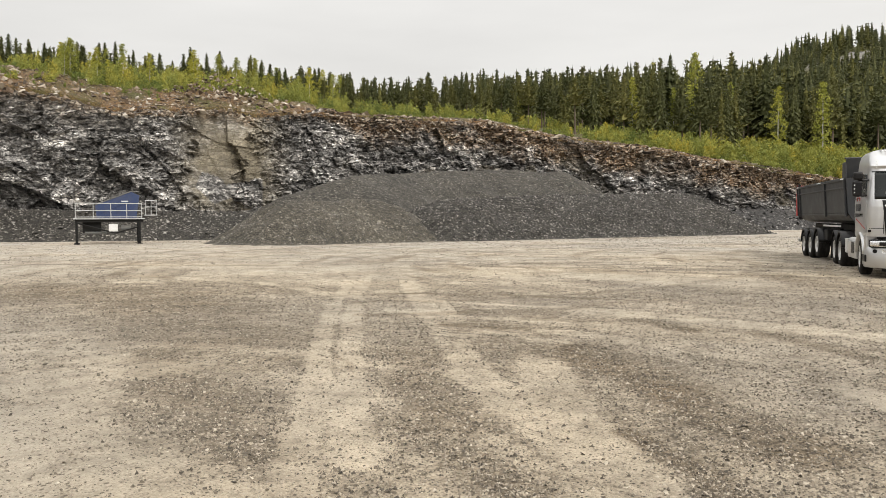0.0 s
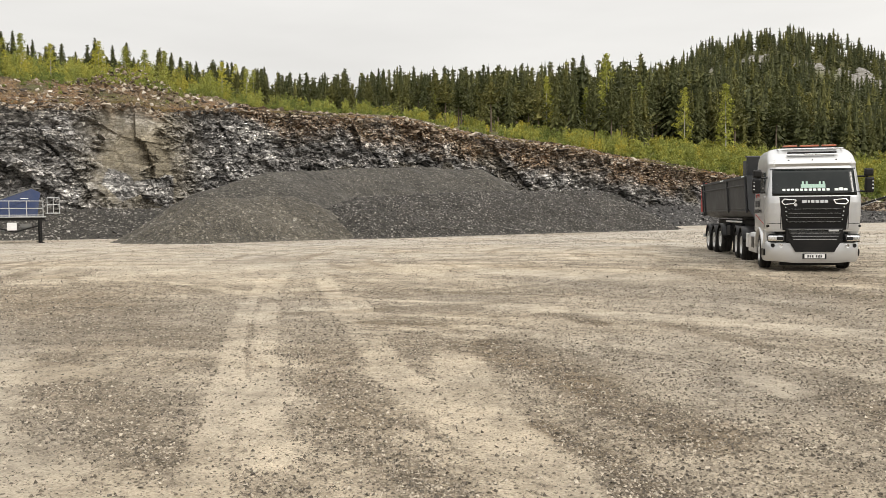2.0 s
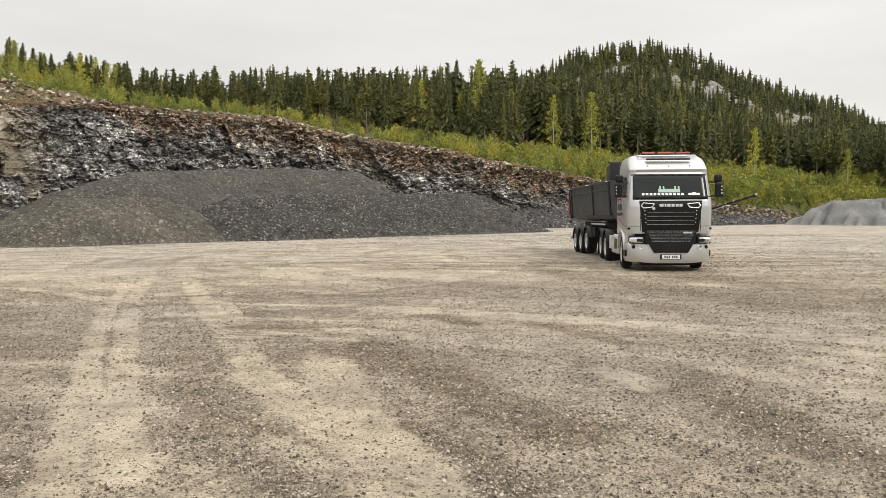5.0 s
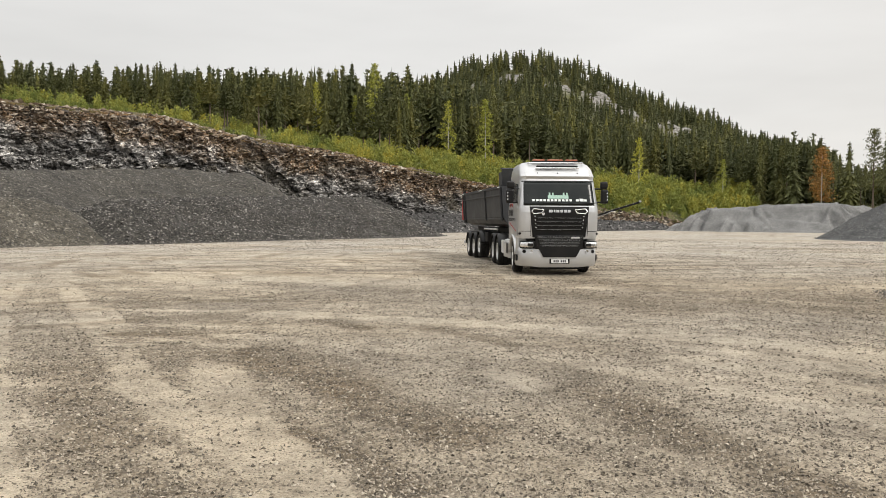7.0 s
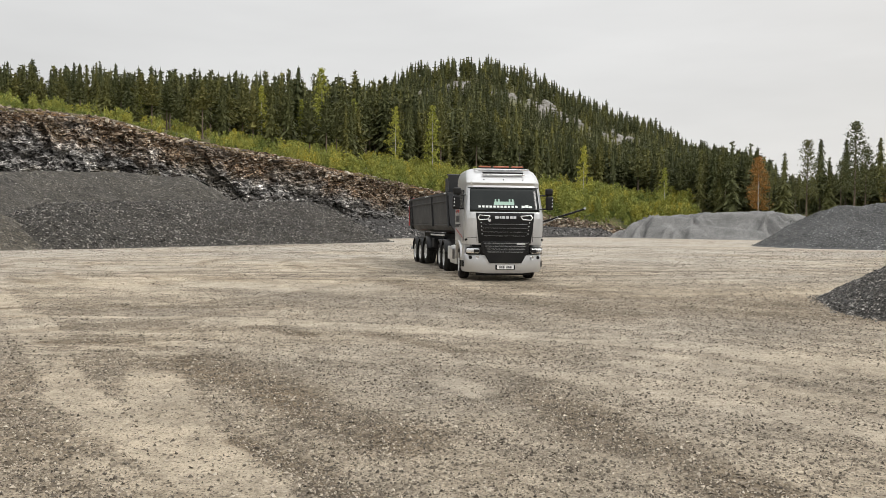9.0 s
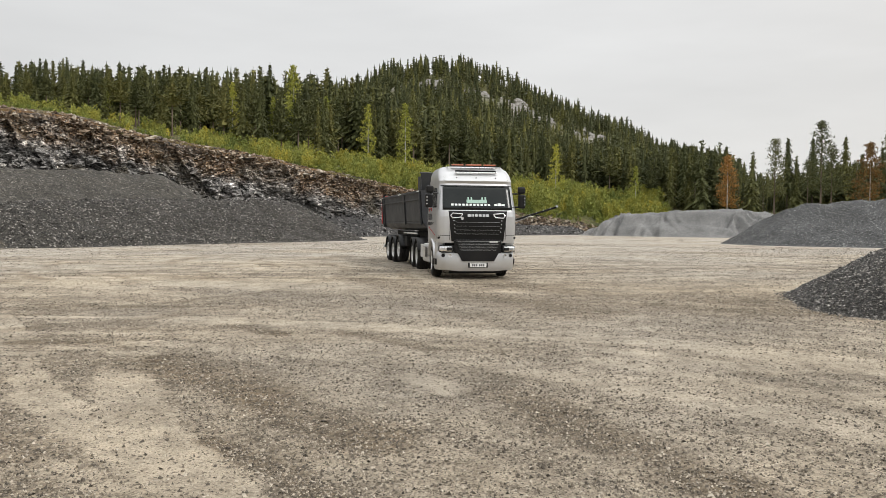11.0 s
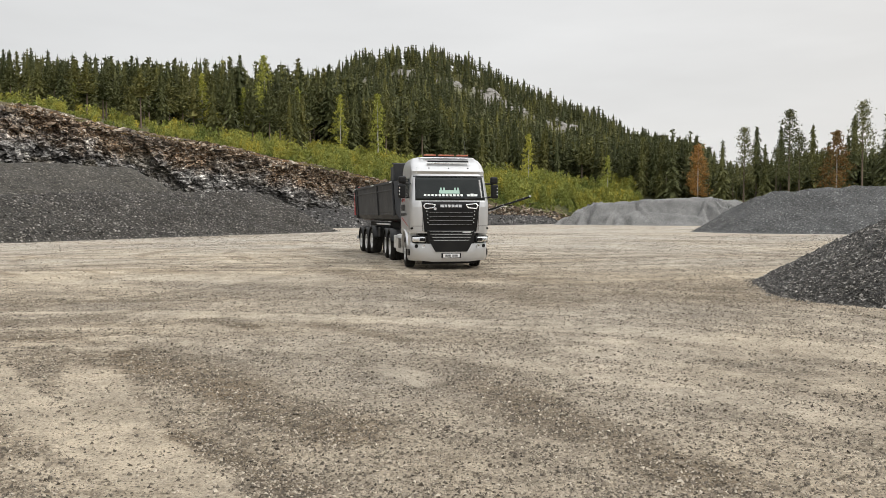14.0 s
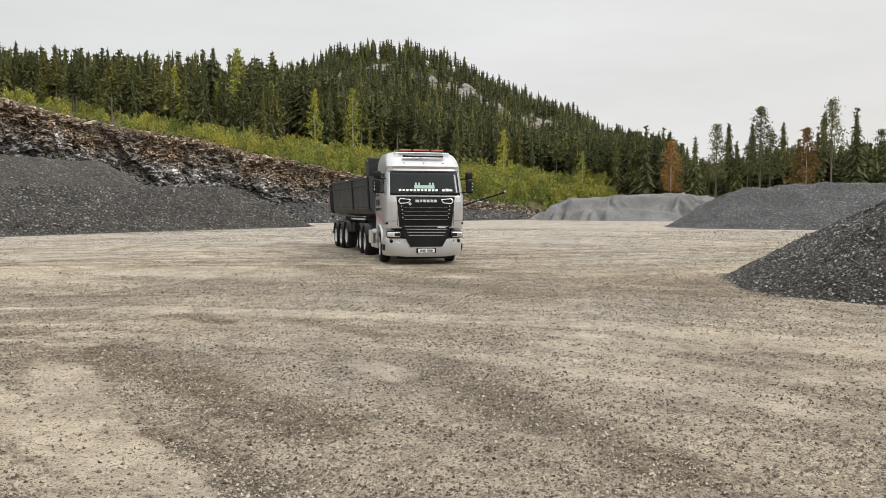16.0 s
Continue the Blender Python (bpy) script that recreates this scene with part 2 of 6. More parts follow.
def pile_material(name, dark, mid, light, cell, bump_d):
    m, n, l, b = material(name)
    v = tex(n, l, "voronoi", cell)
    v2 = tex(n, l, "voronoi", cell * 2.6)
    big = tex(n, l, "noise", 0.3, 7, stretch=(1, 1, 0.4), rough=0.65).outputs[0]
    col = ramp(n, l, cell_value(n, l, v), [(0.0, dark), (0.45, mid), (0.86, mid), (0.93, light), (1.0, light)])
    col = mixc(n, l, 1.0, col, ramp(n, l, cell_value(n, l, v2), [(0, grey(0.4)), (0.6, grey(1.0)), (1, grey(1.9))]), "MULTIPLY")
    col = mixc(n, l, 1.0, col, ramp(n, l, big, [(0.3, grey(0.68)), (0.7, grey(1.32))]), "MULTIPLY")
    l.new(col, b.inputs["Base Color"])
    b.inputs["Roughness"].default_value = 0.8
    b.inputs["Specular IOR Level"].default_value = 0.3
    bump(n, l, mixc(n, l, 0.4, v.outputs["Color"], v2.outputs["Color"]), b, 1.0, bump_d)
    return m


def stone_material(name, stops, rough=0.85):
    m, n, l, b = material(name)
    g = n.new("ShaderNodeNewGeometry")
    col = ramp(n, l, g.outputs["Random Per Island"], stops)
    f = tex(n, l, "noise", 40, 3).outputs[0]
    col = mixc(n, l, 1.0, col, ramp(n, l, f, [(0.3, grey(0.75)), (0.7, grey(1.2))]), "MULTIPLY")
    l.new(col, b.inputs["Base Color"])
    b.inputs["Roughness"].default_value = rough
    return m


def leaf_material(name, stops, tone=False, tints=((0.72, 0.76, 0.72), (1.0, 1.0, 0.95), (1.5, 1.36, 1.05))):
    m, n, l, b = material(name)
    g = n.new("ShaderNodeNewGeometry")
    col = ramp(n, l, g.outputs["Random Per Island"], stops)
    if tone:
        src = attr(n, "tone")
    else:
        src = n.new("ShaderNodeObjectInfo").outputs["Random"]
    tint = ramp(n, l, src, [(0, tints[0]), (0.55, tints[1]), (1, tints[2])])
    col = mixc(n, l, 1.0, col, tint, "MULTIPLY")
    l.new(col, b.inputs["Base Color"])
    b.inputs["Roughness"].default_value = 0.7
    b.inputs["Specular IOR Level"].default_value = 0.2
    return m


def bark_material(name, a, c):
    m, n, l, b = material(name)
    f = tex(n, l, "noise", 6, 5, stretch=(1, 1, 0.3)).outputs[0]
    l.new(ramp(n, l, f, [(0.3, a), (0.7, c)]), b.inputs["Base Color"])
    b.inputs["Roughness"].default_value = 0.9
    return m


GROUND = ground_material()
ROCK = rock_material()
PILE_COARSE = pile_material("coarse_dark_gravel", (0.014, 0.0128, 0.011), (0.051, 0.0465, 0.039), (0.25, 0.234, 0.208), 8, 0.2)
# pale flecks put the glints of the stone into its colour
PILE_NEAR = pile_material("glint_flecked_dark_stone", (0.012, 0.011, 0.0095), (0.036, 0.0325, 0.028), (0.18, 0.168, 0.15), 34, 0.05)
PILE_DARK = pile_material("dark_broken_stone", (0.018, 0.017, 0.016), (0.052, 0.049, 0.046), (0.22, 0.21, 0.20), 3.2, 0.2)
PILE_FINE = pile_material("fine_brown_gravel", (0.038, 0.0335, 0.026), (0.078, 0.069, 0.053), (0.17, 0.154, 0.126), 7, 0.08)
PILE_BACK = pile_material("dark_grey_fine_gravel", (0.024, 0.0218, 0.018), (0.062, 0.056, 0.046), (0.14, 0.129, 0.11), 7, 0.08)
PILE_LIGHT = pile_material("pale_stone_dust", (0.13, 0.13, 0.127), (0.172, 0.17, 0.165), (0.23, 0.228, 0.22), 14, 0.03)
PILE_GREY = pile_material("grey_crushed_stone", (0.042, 0.043, 0.043), (0.075, 0.076, 0.076), (0.17, 0.171, 0.168), 9, 0.05)
STONES = stone_material("loose_stones", [(0, (0.06, 0.05, 0.038)), (0.4, (0.17, 0.142, 0.108)), (0.8, (0.35, 0.3, 0.233)), (1, (0.52, 0.46, 0.37))])
STONES_DARK = stone_material("dark_crushed_stones", [(0, (0.018, 0.016, 0.0138)), (0.6, (0.056, 0.05, 0.0425)), (0.88, (0.13, 0.118, 0.102)), (0.96, (0.29, 0.272, 0.247)), (1, (0.4, 0.38, 0.35))], 0.6)
STONES_BLACK = stone_material("black_broken_stones", [(0, (0.014, 0.013, 0.013)), (0.6, (0.05, 0.047, 0.045)), (0.88, (0.12, 0.115, 0.11)), (1, (0.34, 0.33, 0.315))], 0.6)
# the palest colours stand in for glints off the stones
STONES_GLINT = stone_material("glint_coloured_stones", [(0, (0.011, 0.01, 0.0086)), (0.5, (0.034, 0.0306, 0.026)), (0.8, (0.105, 0.096, 0.083)), (0.93, (0.25, 0.234, 0.21)), (1, (0.47, 0.445, 0.405))], 0.55)
STONES_RUST = stone_material("weathered_boulders", [(0, (0.045, 0.036, 0.028)), (0.35, (0.14, 0.095, 0.06)), (0.65, (0.27, 0.21, 0.15)), (0.9, (0.4, 0.345, 0.27)), (1, (0.55, 0.5, 0.43))])
SPRUCE = leaf_material("spruce_needles", [(0, (0.057, 0.063, 0.024)), (0.6, (0.087, 0.094, 0.036)), (1, (0.132, 0.136, 0.053))])
PINE = leaf_material("pine_needles", [(0, (0.073, 0.078, 0.031)), (0.6, (0.108, 0.113, 0.045)), (1, (0.156, 0.157, 0.065))])
FOREST = leaf_material("forest_needles", [(0, (0.059, 0.064, 0.026)), (0.6, (0.091, 0.097, 0.039)), (1, (0.137, 0.139, 0.057))], True, ((0.68, 0.72, 0.7), (1.0, 1.0, 0.97), (1.6, 1.45, 1.0)))
BIRCH = leaf_material("birch_leaves", [(0, (0.22, 0.235, 0.042)), (0.6, (0.3, 0.31, 0.06)), (1, (0.4, 0.395, 0.085))])
ASPEN = leaf_material("autumn_leaves", [(0, (0.16, 0.088, 0.03)), (0.6, (0.24, 0.13, 0.045)), (1, (0.33, 0.2, 0.075))])
SHRUB = leaf_material("shrub_leaves", [(0, (0.2, 0.216, 0.05)), (0.6, (0.25, 0.264, 0.062)), (1, (0.31, 0.314, 0.078))], True, ((0.5, 0.6, 0.62), (0.98, 1.0, 0.95), (1.5, 1.2, 0.75)))
BARK_DARK = bark_material("grey_brown_bark", (0.06, 0.048, 0.038), (0.14, 0.115, 0.09))
BARK_PINE = bark_material("reddish_pine_bark", (0.085, 0.062, 0.045), (0.19, 0.145, 0.108))
BARK_BIRCH = bark_material("white_birch_bark", (0.25, 0.24, 0.22), (0.6, 0.58, 0.54))


# ---- mesh helpers ----
def mesh_from(name, verts, faces, mat, smooth=False):
    me = bpy.data.meshes.new(name)
    verts = np.asarray(verts, np.float32)
    faces = np.asarray(faces, np.int32)
    k = faces.shape[1]
    me.vertices.add(len(verts))
    me.vertices.foreach_set("co", verts.ravel())
    me.loops.add(faces.size)
    me.loops.foreach_set("vertex_index", faces.ravel())
    me.polygons.add(len(faces))
    me.polygons.foreach_set("loop_start", np.arange(0, faces.size, k, dtype=np.int32))
    me.polygons.foreach_set("use_smooth", np.full(len(faces), smooth))
    me.update(calc_edges=True)
    me.materials.append(mat)
    return me


def add_attr(me, name, values):
    a = me.attributes.new(name, "FLOAT", "POINT")
    a.data.foreach_set("value", np.asarray(values, np.float32).ravel())


def grid_faces(rows, cols):
    i = np.arange(rows * cols).reshape(rows, cols)
    return np.stack([i[:-1, :-1], i[:-1, 1:], i[1:, 1:], i[1:, :-1]], -1).reshape(-1, 4)


def part(name, bm, mat, parent=None, label=""):
    """One bmesh as one mesh object under a thing or a part."""
    me = bpy.data.meshes.new(name)
    bm.to_mesh(me)
    bm.free()
    me.materials.append(mat)
    ob = new(name, me)
    ob.parent = parent
    if label:
        ob["label"] = label
    return ob


def mesh_part(name, me, parent):
    ob = new(name, me)
    ob.parent = parent
    return ob


def empty(name, m, label, category, group=""):
    ob = new(name)
    ob.matrix_world = m
    return tagged(ob, label, category, group)


def stones(rng, centres, radii, flat=0.7, half=False):
    """Angular stones: jittered octahedra with a cut edge, as one set of verts and faces."""
    base = np.array([(1, 0, 0), (-1, 0, 0), (0, 1, 0), (0, -1, 0), (0, 0, 1), (0, 0, -1)], float)
    tri = np.array([(0, 2, 4), (2, 1, 4), (1, 3, 4), (3, 0, 4), (2, 0, 5), (1, 2, 5), (3, 1, 5), (0, 3, 5)])
    if half:  # bedded in the ground: no underside
        base, tri = base[:5], tri[:4]
    k, nv = len(centres), len(base)
    v = base[None] * rng.uniform(0.55, 1.15, (k, nv, 1)) + rng.normal(0, 0.22, (k, nv, 3))
    a = rng.uniform(0, 2 * np.pi, k)
    c, s = np.cos(a)[:, None], np.sin(a)[:, None]
    v = np.stack([v[..., 0] * c - v[..., 1] * s, v[..., 0] * s + v[..., 1] * c, v[..., 2] * flat], -1)
    tilt = rng.uniform(-0.7, 0.7, k)
    c, s = np.cos(tilt)[:, None], np.sin(tilt)[:, None]
    v = np.stack([v[..., 0], v[..., 1] * c - v[..., 2] * s, v[..., 1] * s + v[..., 2] * c], -1)
    v = v * np.asarray(radii)[:, None, None] + np.asarray(centres)[:, None, :]
    f = tri[None] + (np.arange(k) * nv)[:, None, None]
    return v.reshape(-1, 3), f.reshape(-1, 3)


def polar(az, r):
    """Plan position from a bearing (degrees, left of north positive) and a distance."""
    a = np.radians(az)
    return -np.sin(a) * r, np.cos(a) * r


def curve(table):
    xs = np.array([p[0] for p in table], float)
    ys = np.array([p[1] for p in table], float)
    o = np.argsort(xs)
    return lambda a: np.interp(a, xs[o], ys[o])


# ---- the lie of the land, by bearing ----
WALL_R = curve([(75, 78), (62, 73), (48, 70), (38, 72), (30, 78), (20, 88), (10, 96), (3, 102), (-3, 110), (-10, 122), (-14, 130), (-19.5, 150), (-26, 163), (-75, 130)])
WALL_EL = curve([(75, 8.0), (48.5, 8.3), (45.3, 8.0), (42, 7.2), (37.3, 7.3), (35, 7.6), (32.7, 7.1), (29, 7.5), (24.8, 7.2), (20.3, 7.0), (16.2, 6.8), (12.1, 5.8), (8.1, 5.2), (3.5, 4.5), (1.2, 3.95), (-2, 3.4), (-5.9, 2.5), (-10, 1.75), (-13.7, 0.7), (-19.5, 0.0), (-22, -0.5), (-75, -0.7)])
FOREST_R = curve([(75, 120), (45, 125), (35, 140), (25, 150), (0, 150), (-10, 160), (-20, 175), (-30, 172), (-40, 150), (-75, 140)])
FOREST_EL = curve([(75, 8.6), (45, 8.8), (35, 8.5), (26.8, 7.7), (14.6, 6.75), (6.6, 5.6), (0.9, 4.8), (-4.5, 3.9), (-9.7, 3.0), (-16, 2.3), (-21.7, 1.4), (-29, 0.9), (-38, 0.9), (-75, 0.8)])
TREE_EL = curve([(75, 11.6), (48, 11.6), (42, 11.7), (33, 11.5), (28, 10.5), (22.7, 10.1), (17, 10.5), (10, 10.8), (6, 10.9), (2, 11.1), (-3, 10.6), (-6, 9.3), (-10, 8.2), (-13, 7.4), (-16, 6.7), (-20, 6.1), (-24, 5.9), (-27, 5.8), (-32, 5.5), (-36, 6.6), (-42, 6.8), (-75, 6.7)])
HILL_EL = curve([(75, 6), (20, 7.6), (8, 8.8), (0, 9.8), (-3, 10.4), (-4.5, 11.6), (-7, 12.0), (-9.5, 12.2), (-13, 11.4), (-16, 9.8), (-19.8, 8.4), (-22.4, 7.3), (-24, 6.3), (-27, 5.2), (-35, 3.0), (-75, 2)])
HILL_R = 480.0


def wall_top(az):
    return np.maximum(EYE + WALL_R(az) * np.tan(np.radians(WALL_EL(az))), 0.0)


def land(az, r):
    """Height of the natural ground above and behind the rock face."""
    zt, rw = wall_top(az), WALL_R(az)
    rf = FOREST_R(az)
    zf = EYE + rf * np.tan(np.radians(FOREST_EL(az)))
    zh = EYE + HILL_R * np.tan(np.radians(HILL_EL(az))) - 12.0
    zh = np.maximum(zh, zf * 0.8)
    u = np.clip((r - rw) / (rf - rw), 0, 1)
    z = zt + (zf - zt) * u ** 0.9
    z = z + 1.5 * np.clip((az - 27) / 5, 0, 1) * np.clip((r - rw - 0.5) / 7, 0, 1) * (1 - u)
    v = np.clip((r - rf) / (HILL_R - rf), 0, 1)
    z = z + (zh - zf) * v ** 1.25
    w = np.clip((r - HILL_R) / 700, 0, 1)
    z = z * (1 - w * 0.9)
    x, y = polar(az, r)
    amp = np.clip((r - rw) / 15, 0, 1) * np.where(r > rf + 40, 6.0, 0.9) * np.clip(zt + (r > rf) * 3, 0, 4) / 4
    return z + (fbm(x / 22, y / 22, 4, 5) - 0.5) * amp


# ---- ground ----
def segment_distance(x, y, pts):
    best = np.full(np.shape(x), 1e9)
    for (ax, ay), (bx, by) in zip(pts[:-1], pts[1:]):
        dx, dy = bx - ax, by - ay
        t = np.clip(((x - ax) * dx + (y - ay) * dy) / (dx * dx + dy * dy), 0, 1)
        best = np.minimum(best, np.hypot(x - ax - t * dx, y - ay - t * dy))
    return best


# wheel tracks and sandy patches: points, half width, strength
TRACKS = [
    ([(-14.9, 32.0), (-10.9, 22.5), (-8.2, 16.1), (-6.65, 12.5), (-5.5, 10.1), (-4.25, 7.6), (-3.7, 6.5), (-2.9, 4.8), (-2.5, 4.0)], 0.15, 0.75),
    ([(-14.4, 32.2), (-10.5, 22.6), (-7.85, 16.2), (-6.25, 12.6), (-5.1, 10.2), (-3.9, 7.7), (-3.4, 6.6), (-2.5, 4.9)], 0.17, 0.7),
    ([(-13.0, 31.0), (-8.4, 20.4), (-6.1, 15.4), (-4.7, 12.5), (-3.6, 10.2), (-2.6, 8.1), (-2.0, 7.0), (-1.4, 6.1), (-0.9, 5.4), (-0.5, 4.9)], 0.22, 0.75),
    ([(-5.8, 15.6), (-4.4, 12.7), (-3.3, 10.4)], 0.16, 0.5),
    ([(-2.5, 11.4), (-2.1, 9.4), (-1.75, 7.9), (-1.35, 6.6), (-0.9, 5.8), (-0.6, 5.0), (-0.4, 4.3)], 0.3, 0.75),
    ([(-16.0, 18.8), (-11.2, 17.6), (-8.3, 15.6), (-4.7, 15.0), (-2.8, 14.8), (-1.5, 14.2), (-0.6, 13.6), (0.3, 13.3), (1.3, 12.5), (2.2, 11.8), (4.5, 10.6)], 0.22, 0.6),
    ([(-6.0, 13.2), (-4.0, 12.8), (-2.6, 12.6)], 0.13, 0.5), ([(-3.4, 11.2), (-2.9, 11.0)], 0.18, 0.7),
    ([(1.0, 12.6), (3.6, 11.6), (5.0, 10.5), (6.5, 9.2), (7.0, 8.0), (8.2, 7.0)], 0.42, 0.5),
    ([(-7.0, 7.45), (-5.9, 7.05)], 0.4, 0.7), ([(-6.9, 6.4), (-5.9, 5.8), (-5.1, 4.7), (-4.0, 3.8)], 0.45, 0.65), ([(-3.5, 6.1), (-3.2, 6.0)], 0.17, 0.6), ([(-4.6, 4.6), (-3.3, 4.0), (-2.4, 3.6)], 0.45, 0.4),
    ([(1.0, 8.7), (1.4, 7.8)], 0.22, 0.6), ([(-20, 24), (-4, 23), (8, 20), (20, 19)], 2.0, 0.3), ([(3.4, 8.8), (4.6, 7.2), (6.0, 6.6)], 0.4, 0.35),
    ([(-60, 36), (-20, 33), (0, 36), (15, 48), (30, 62)], 6.0, 0.35), ([(4, 9.5), (7, 8.5), (12, 8)], 0.7, 0.4),
]
# dark wet or gravelly bands
DARK = [
    ([(2.4, 18.6), (6.2, 19.4), (9.4, 18.4)], 4.2, 0.27), ([(4.5, 21.0), (6.0, 16.5), (9.0, 13.0)], 1.6, 0.22),
    ([(-15.3, 14.3), (-11.5, 13.6), (-9.0, 11.5), (-7.0, 9.6)], 1.5, 0.5), ([(-5.7, 10.8), (-5.9, 12.6), (-7.3, 15.0)], 0.035, 0.6), ([(-4.7, 9.2), (-4.0, 7.8)], 0.04, 0.5),
    ([(-1.7, 10.1), (-1.1, 9.2), (-0.7, 8.2), (-0.2, 7.5), (0.1, 6.7), (0.5, 6.2)], 0.42, 0.85), ([(-0.85, 6.3), (-0.5, 5.7), (-0.2, 5.3), (0.15, 4.9)], 0.13, 0.6),
    ([(-7.2, 16.0), (-5.3, 16.5), (-3.5, 16.7), (-2.2, 16.3), (-1.5, 15.7)], 0.14, 0.75), ([(-4.2, 11.7), (-3.0, 11.8)], 0.2, 0.6), ([(-4.6, 13.9), (-3.0, 13.7)], 0.1, 0.5),
    ([(-1.4, 13.1), (-0.5, 12.2)], 0.22, 0.65), ([(0.4, 12.2), (1.2, 11.2), (1.6, 10.5)], 0.16, 0.5), ([(0.9, 18.0), (1.9, 15.9), (2.8, 13.9)], 0.5, 0.4),
    ([(1.5, 24.0), (2.6, 20.5), (4.0, 18.0), (4.9, 16.1), (5.2, 14.5)], 0.8, 0.5), ([(5.0, 26.5), (5.3, 22.0), (6.8, 18.5), (9.5, 16.0)], 0.9, 0.45), ([(1.7, 7.6), (2.2, 6.4), (2.45, 5.6), (2.55, 4.6)], 0.32, 0.65),
    ([(9.6, 14.4), (9.75, 12.7), (9.4, 10.9)], 0.1, 0.7), ([(-6.9, 8.2), (-5.0, 6.3), (-3.2, 4.9)], 0.35, 0.4), ([(-3.6, 9.0), (-2.9, 7.3), (-2.2, 6.0)], 0.32, 0.5),
    ([(3.5, 20), (6, 16), (9, 14), (13, 12.5)], 0.5, 0.3),
]

# long arcs of paired wheel ruts across the yard: centre, radius, bearing range of the arc, strength
for cx, cy, rad, a0, a1, st in ((-30, 70, 46, -95, -25, 0.5), (10, 75, 44, -150, -60, 0.45), (40, 60, 38, -170, -100, 0.5), (-5, 5, 32, 40, 130, 0.4), (0, 90, 62, -120, -55, 0.4), (25, 25, 20, 60, 200, 0.45), (-15, 28, 16, -60, 60, 0.4), (5, 60, 34, -140, -40, 0.4)):
    for off in (0.0, 2.1):
        arc = [(cx + (rad + off) * math.cos(radians(a)), cy + (rad + off) * math.sin(radians(a))) for a in np.linspace(a0, a1, 14)]
        DARK.append((arc, 0.24, st * 1.15))
        TRACKS.append(([(px * 1.012, py * 1.012) for px, py in arc], 0.28, st * 0.7))


YARD_EDGE = curve([(60, 24), (48, 23), (37.6, 21.2), (29.4, 20.4), (23.7, 17.2), (19.3, 18.1), (10.9, 16.9), (-60, 16)])


def ground_values(x, y):
    warp = (fbm(x / 1.5, y / 1.5, 4, 41) - 0.5) * 1.1
    sand = 0.405 + (fbm(x / 3.5, y / 3.5, 5, 7) - 0.5) * 0.9
    # arcs worn by vehicles turning on the yard
    rr = np.hypot(x - 8, y - 34)
    near = np.clip((19 - y) / 5, 0, 1)
    rn = np.hypot(x + 6, y - 1) + warp * 0.22
    far_arc = (vnoise(rr / 0.55 + warp * 0.6, np.zeros_like(rr) + 3, 3) - 0.5) * 0.6
    turn = np.arctan2(y - 1, x + 6)
    near_arc = (vnoise(rn / 0.42, turn * 1.6, 3) - 0.5) * 0.75 + (vnoise(rn / 0.13, turn * 3.0, 5) - 0.5) * 0.35
    sand = sand + near * near_arc + (1 - near) * far_arc
    sand = sand + 0.16 * np.clip((np.hypot(x, y) - 14) / 16, 0, 1)
    # worn edge where the loose gravel gives way to the pale packed yard
    bearing = np.degrees(np.arctan2(-x, y))
    r = np.hypot(x, y) + warp * 0.7
    packed = np.clip((r - YARD_EDGE(bearing)) / 0.7, 0, 1)
    left = np.clip((bearing - 7) / 6, 0, 1)
    sand = sand + left * (0.2 * packed - 0.26 * (1 - packed) * np.clip((r - 9) / 4, 0, 1))
    damp = np.zeros_like(sand)
    for pts, w, s in TRACKS:
        d = segment_distance(x + warp * 0.1, y + warp * 0.1, pts)
        edge = np.clip((w * 1.2 - d) / (w * 0.45), 0, 1)
        sand = sand + edge * s * (0.6 + 0.95 * fbm(x / 0.6, y / 0.6, 3, 9))
    for pts, w, s in DARK:
        d = segment_distance(x + warp * 0.5, y + warp * 0.5, pts)
        edge = np.clip((w * 1.4 - d) / (w * 0.9), 0, 1)
        damp = np.maximum(damp, edge * s * (0.4 + 1.1 * fbm(x / 0.8, y / 0.8, 3, 19)))
        sand = sand - edge * s * 0.7
    # cleat marks left by a tracked machine
    along = y + 0.18 * x
    mark = np.clip((0.42 - segment_distance(x, y, [(-2.5, 11.4), (-2.05, 9.6)])) / 0.1, 0, 1) + 0.5 * np.clip((0.32 - segment_distance(x, y, [(-4.7, 12.5), (-3.6, 10.2)])) / 0.1, 0, 1)
    sand = sand + mark * 0.95 * (np.sin(along * 2 * math.pi / 0.24 + warp * 3) - 0.25)
    # fine furrows following the turning arcs
    fur = vnoise(rr / 0.16 + warp * 0.9, np.zeros_like(rr) + 8, 13) - 0.5
    sand = sand + fur * 0.4 * (1 - near) * np.clip(fbm(x / 4, y / 4, 3, 63) * 3 - 1, 0, 1)
    streak = vnoise(rr / 0.5 + warp * 1.4, np.arctan2(y - 34, x - 8) * 5, 17)
    damp = np.maximum(damp, (1 - near) * np.clip((streak - 0.66) * 4, 0, 0.8) * np.clip(fbm(x / 6, y / 6, 3, 65) * 4 - 1.4, 0, 1))
    return np.clip(sand, 0, 1), np.clip(damp, 0, 1)


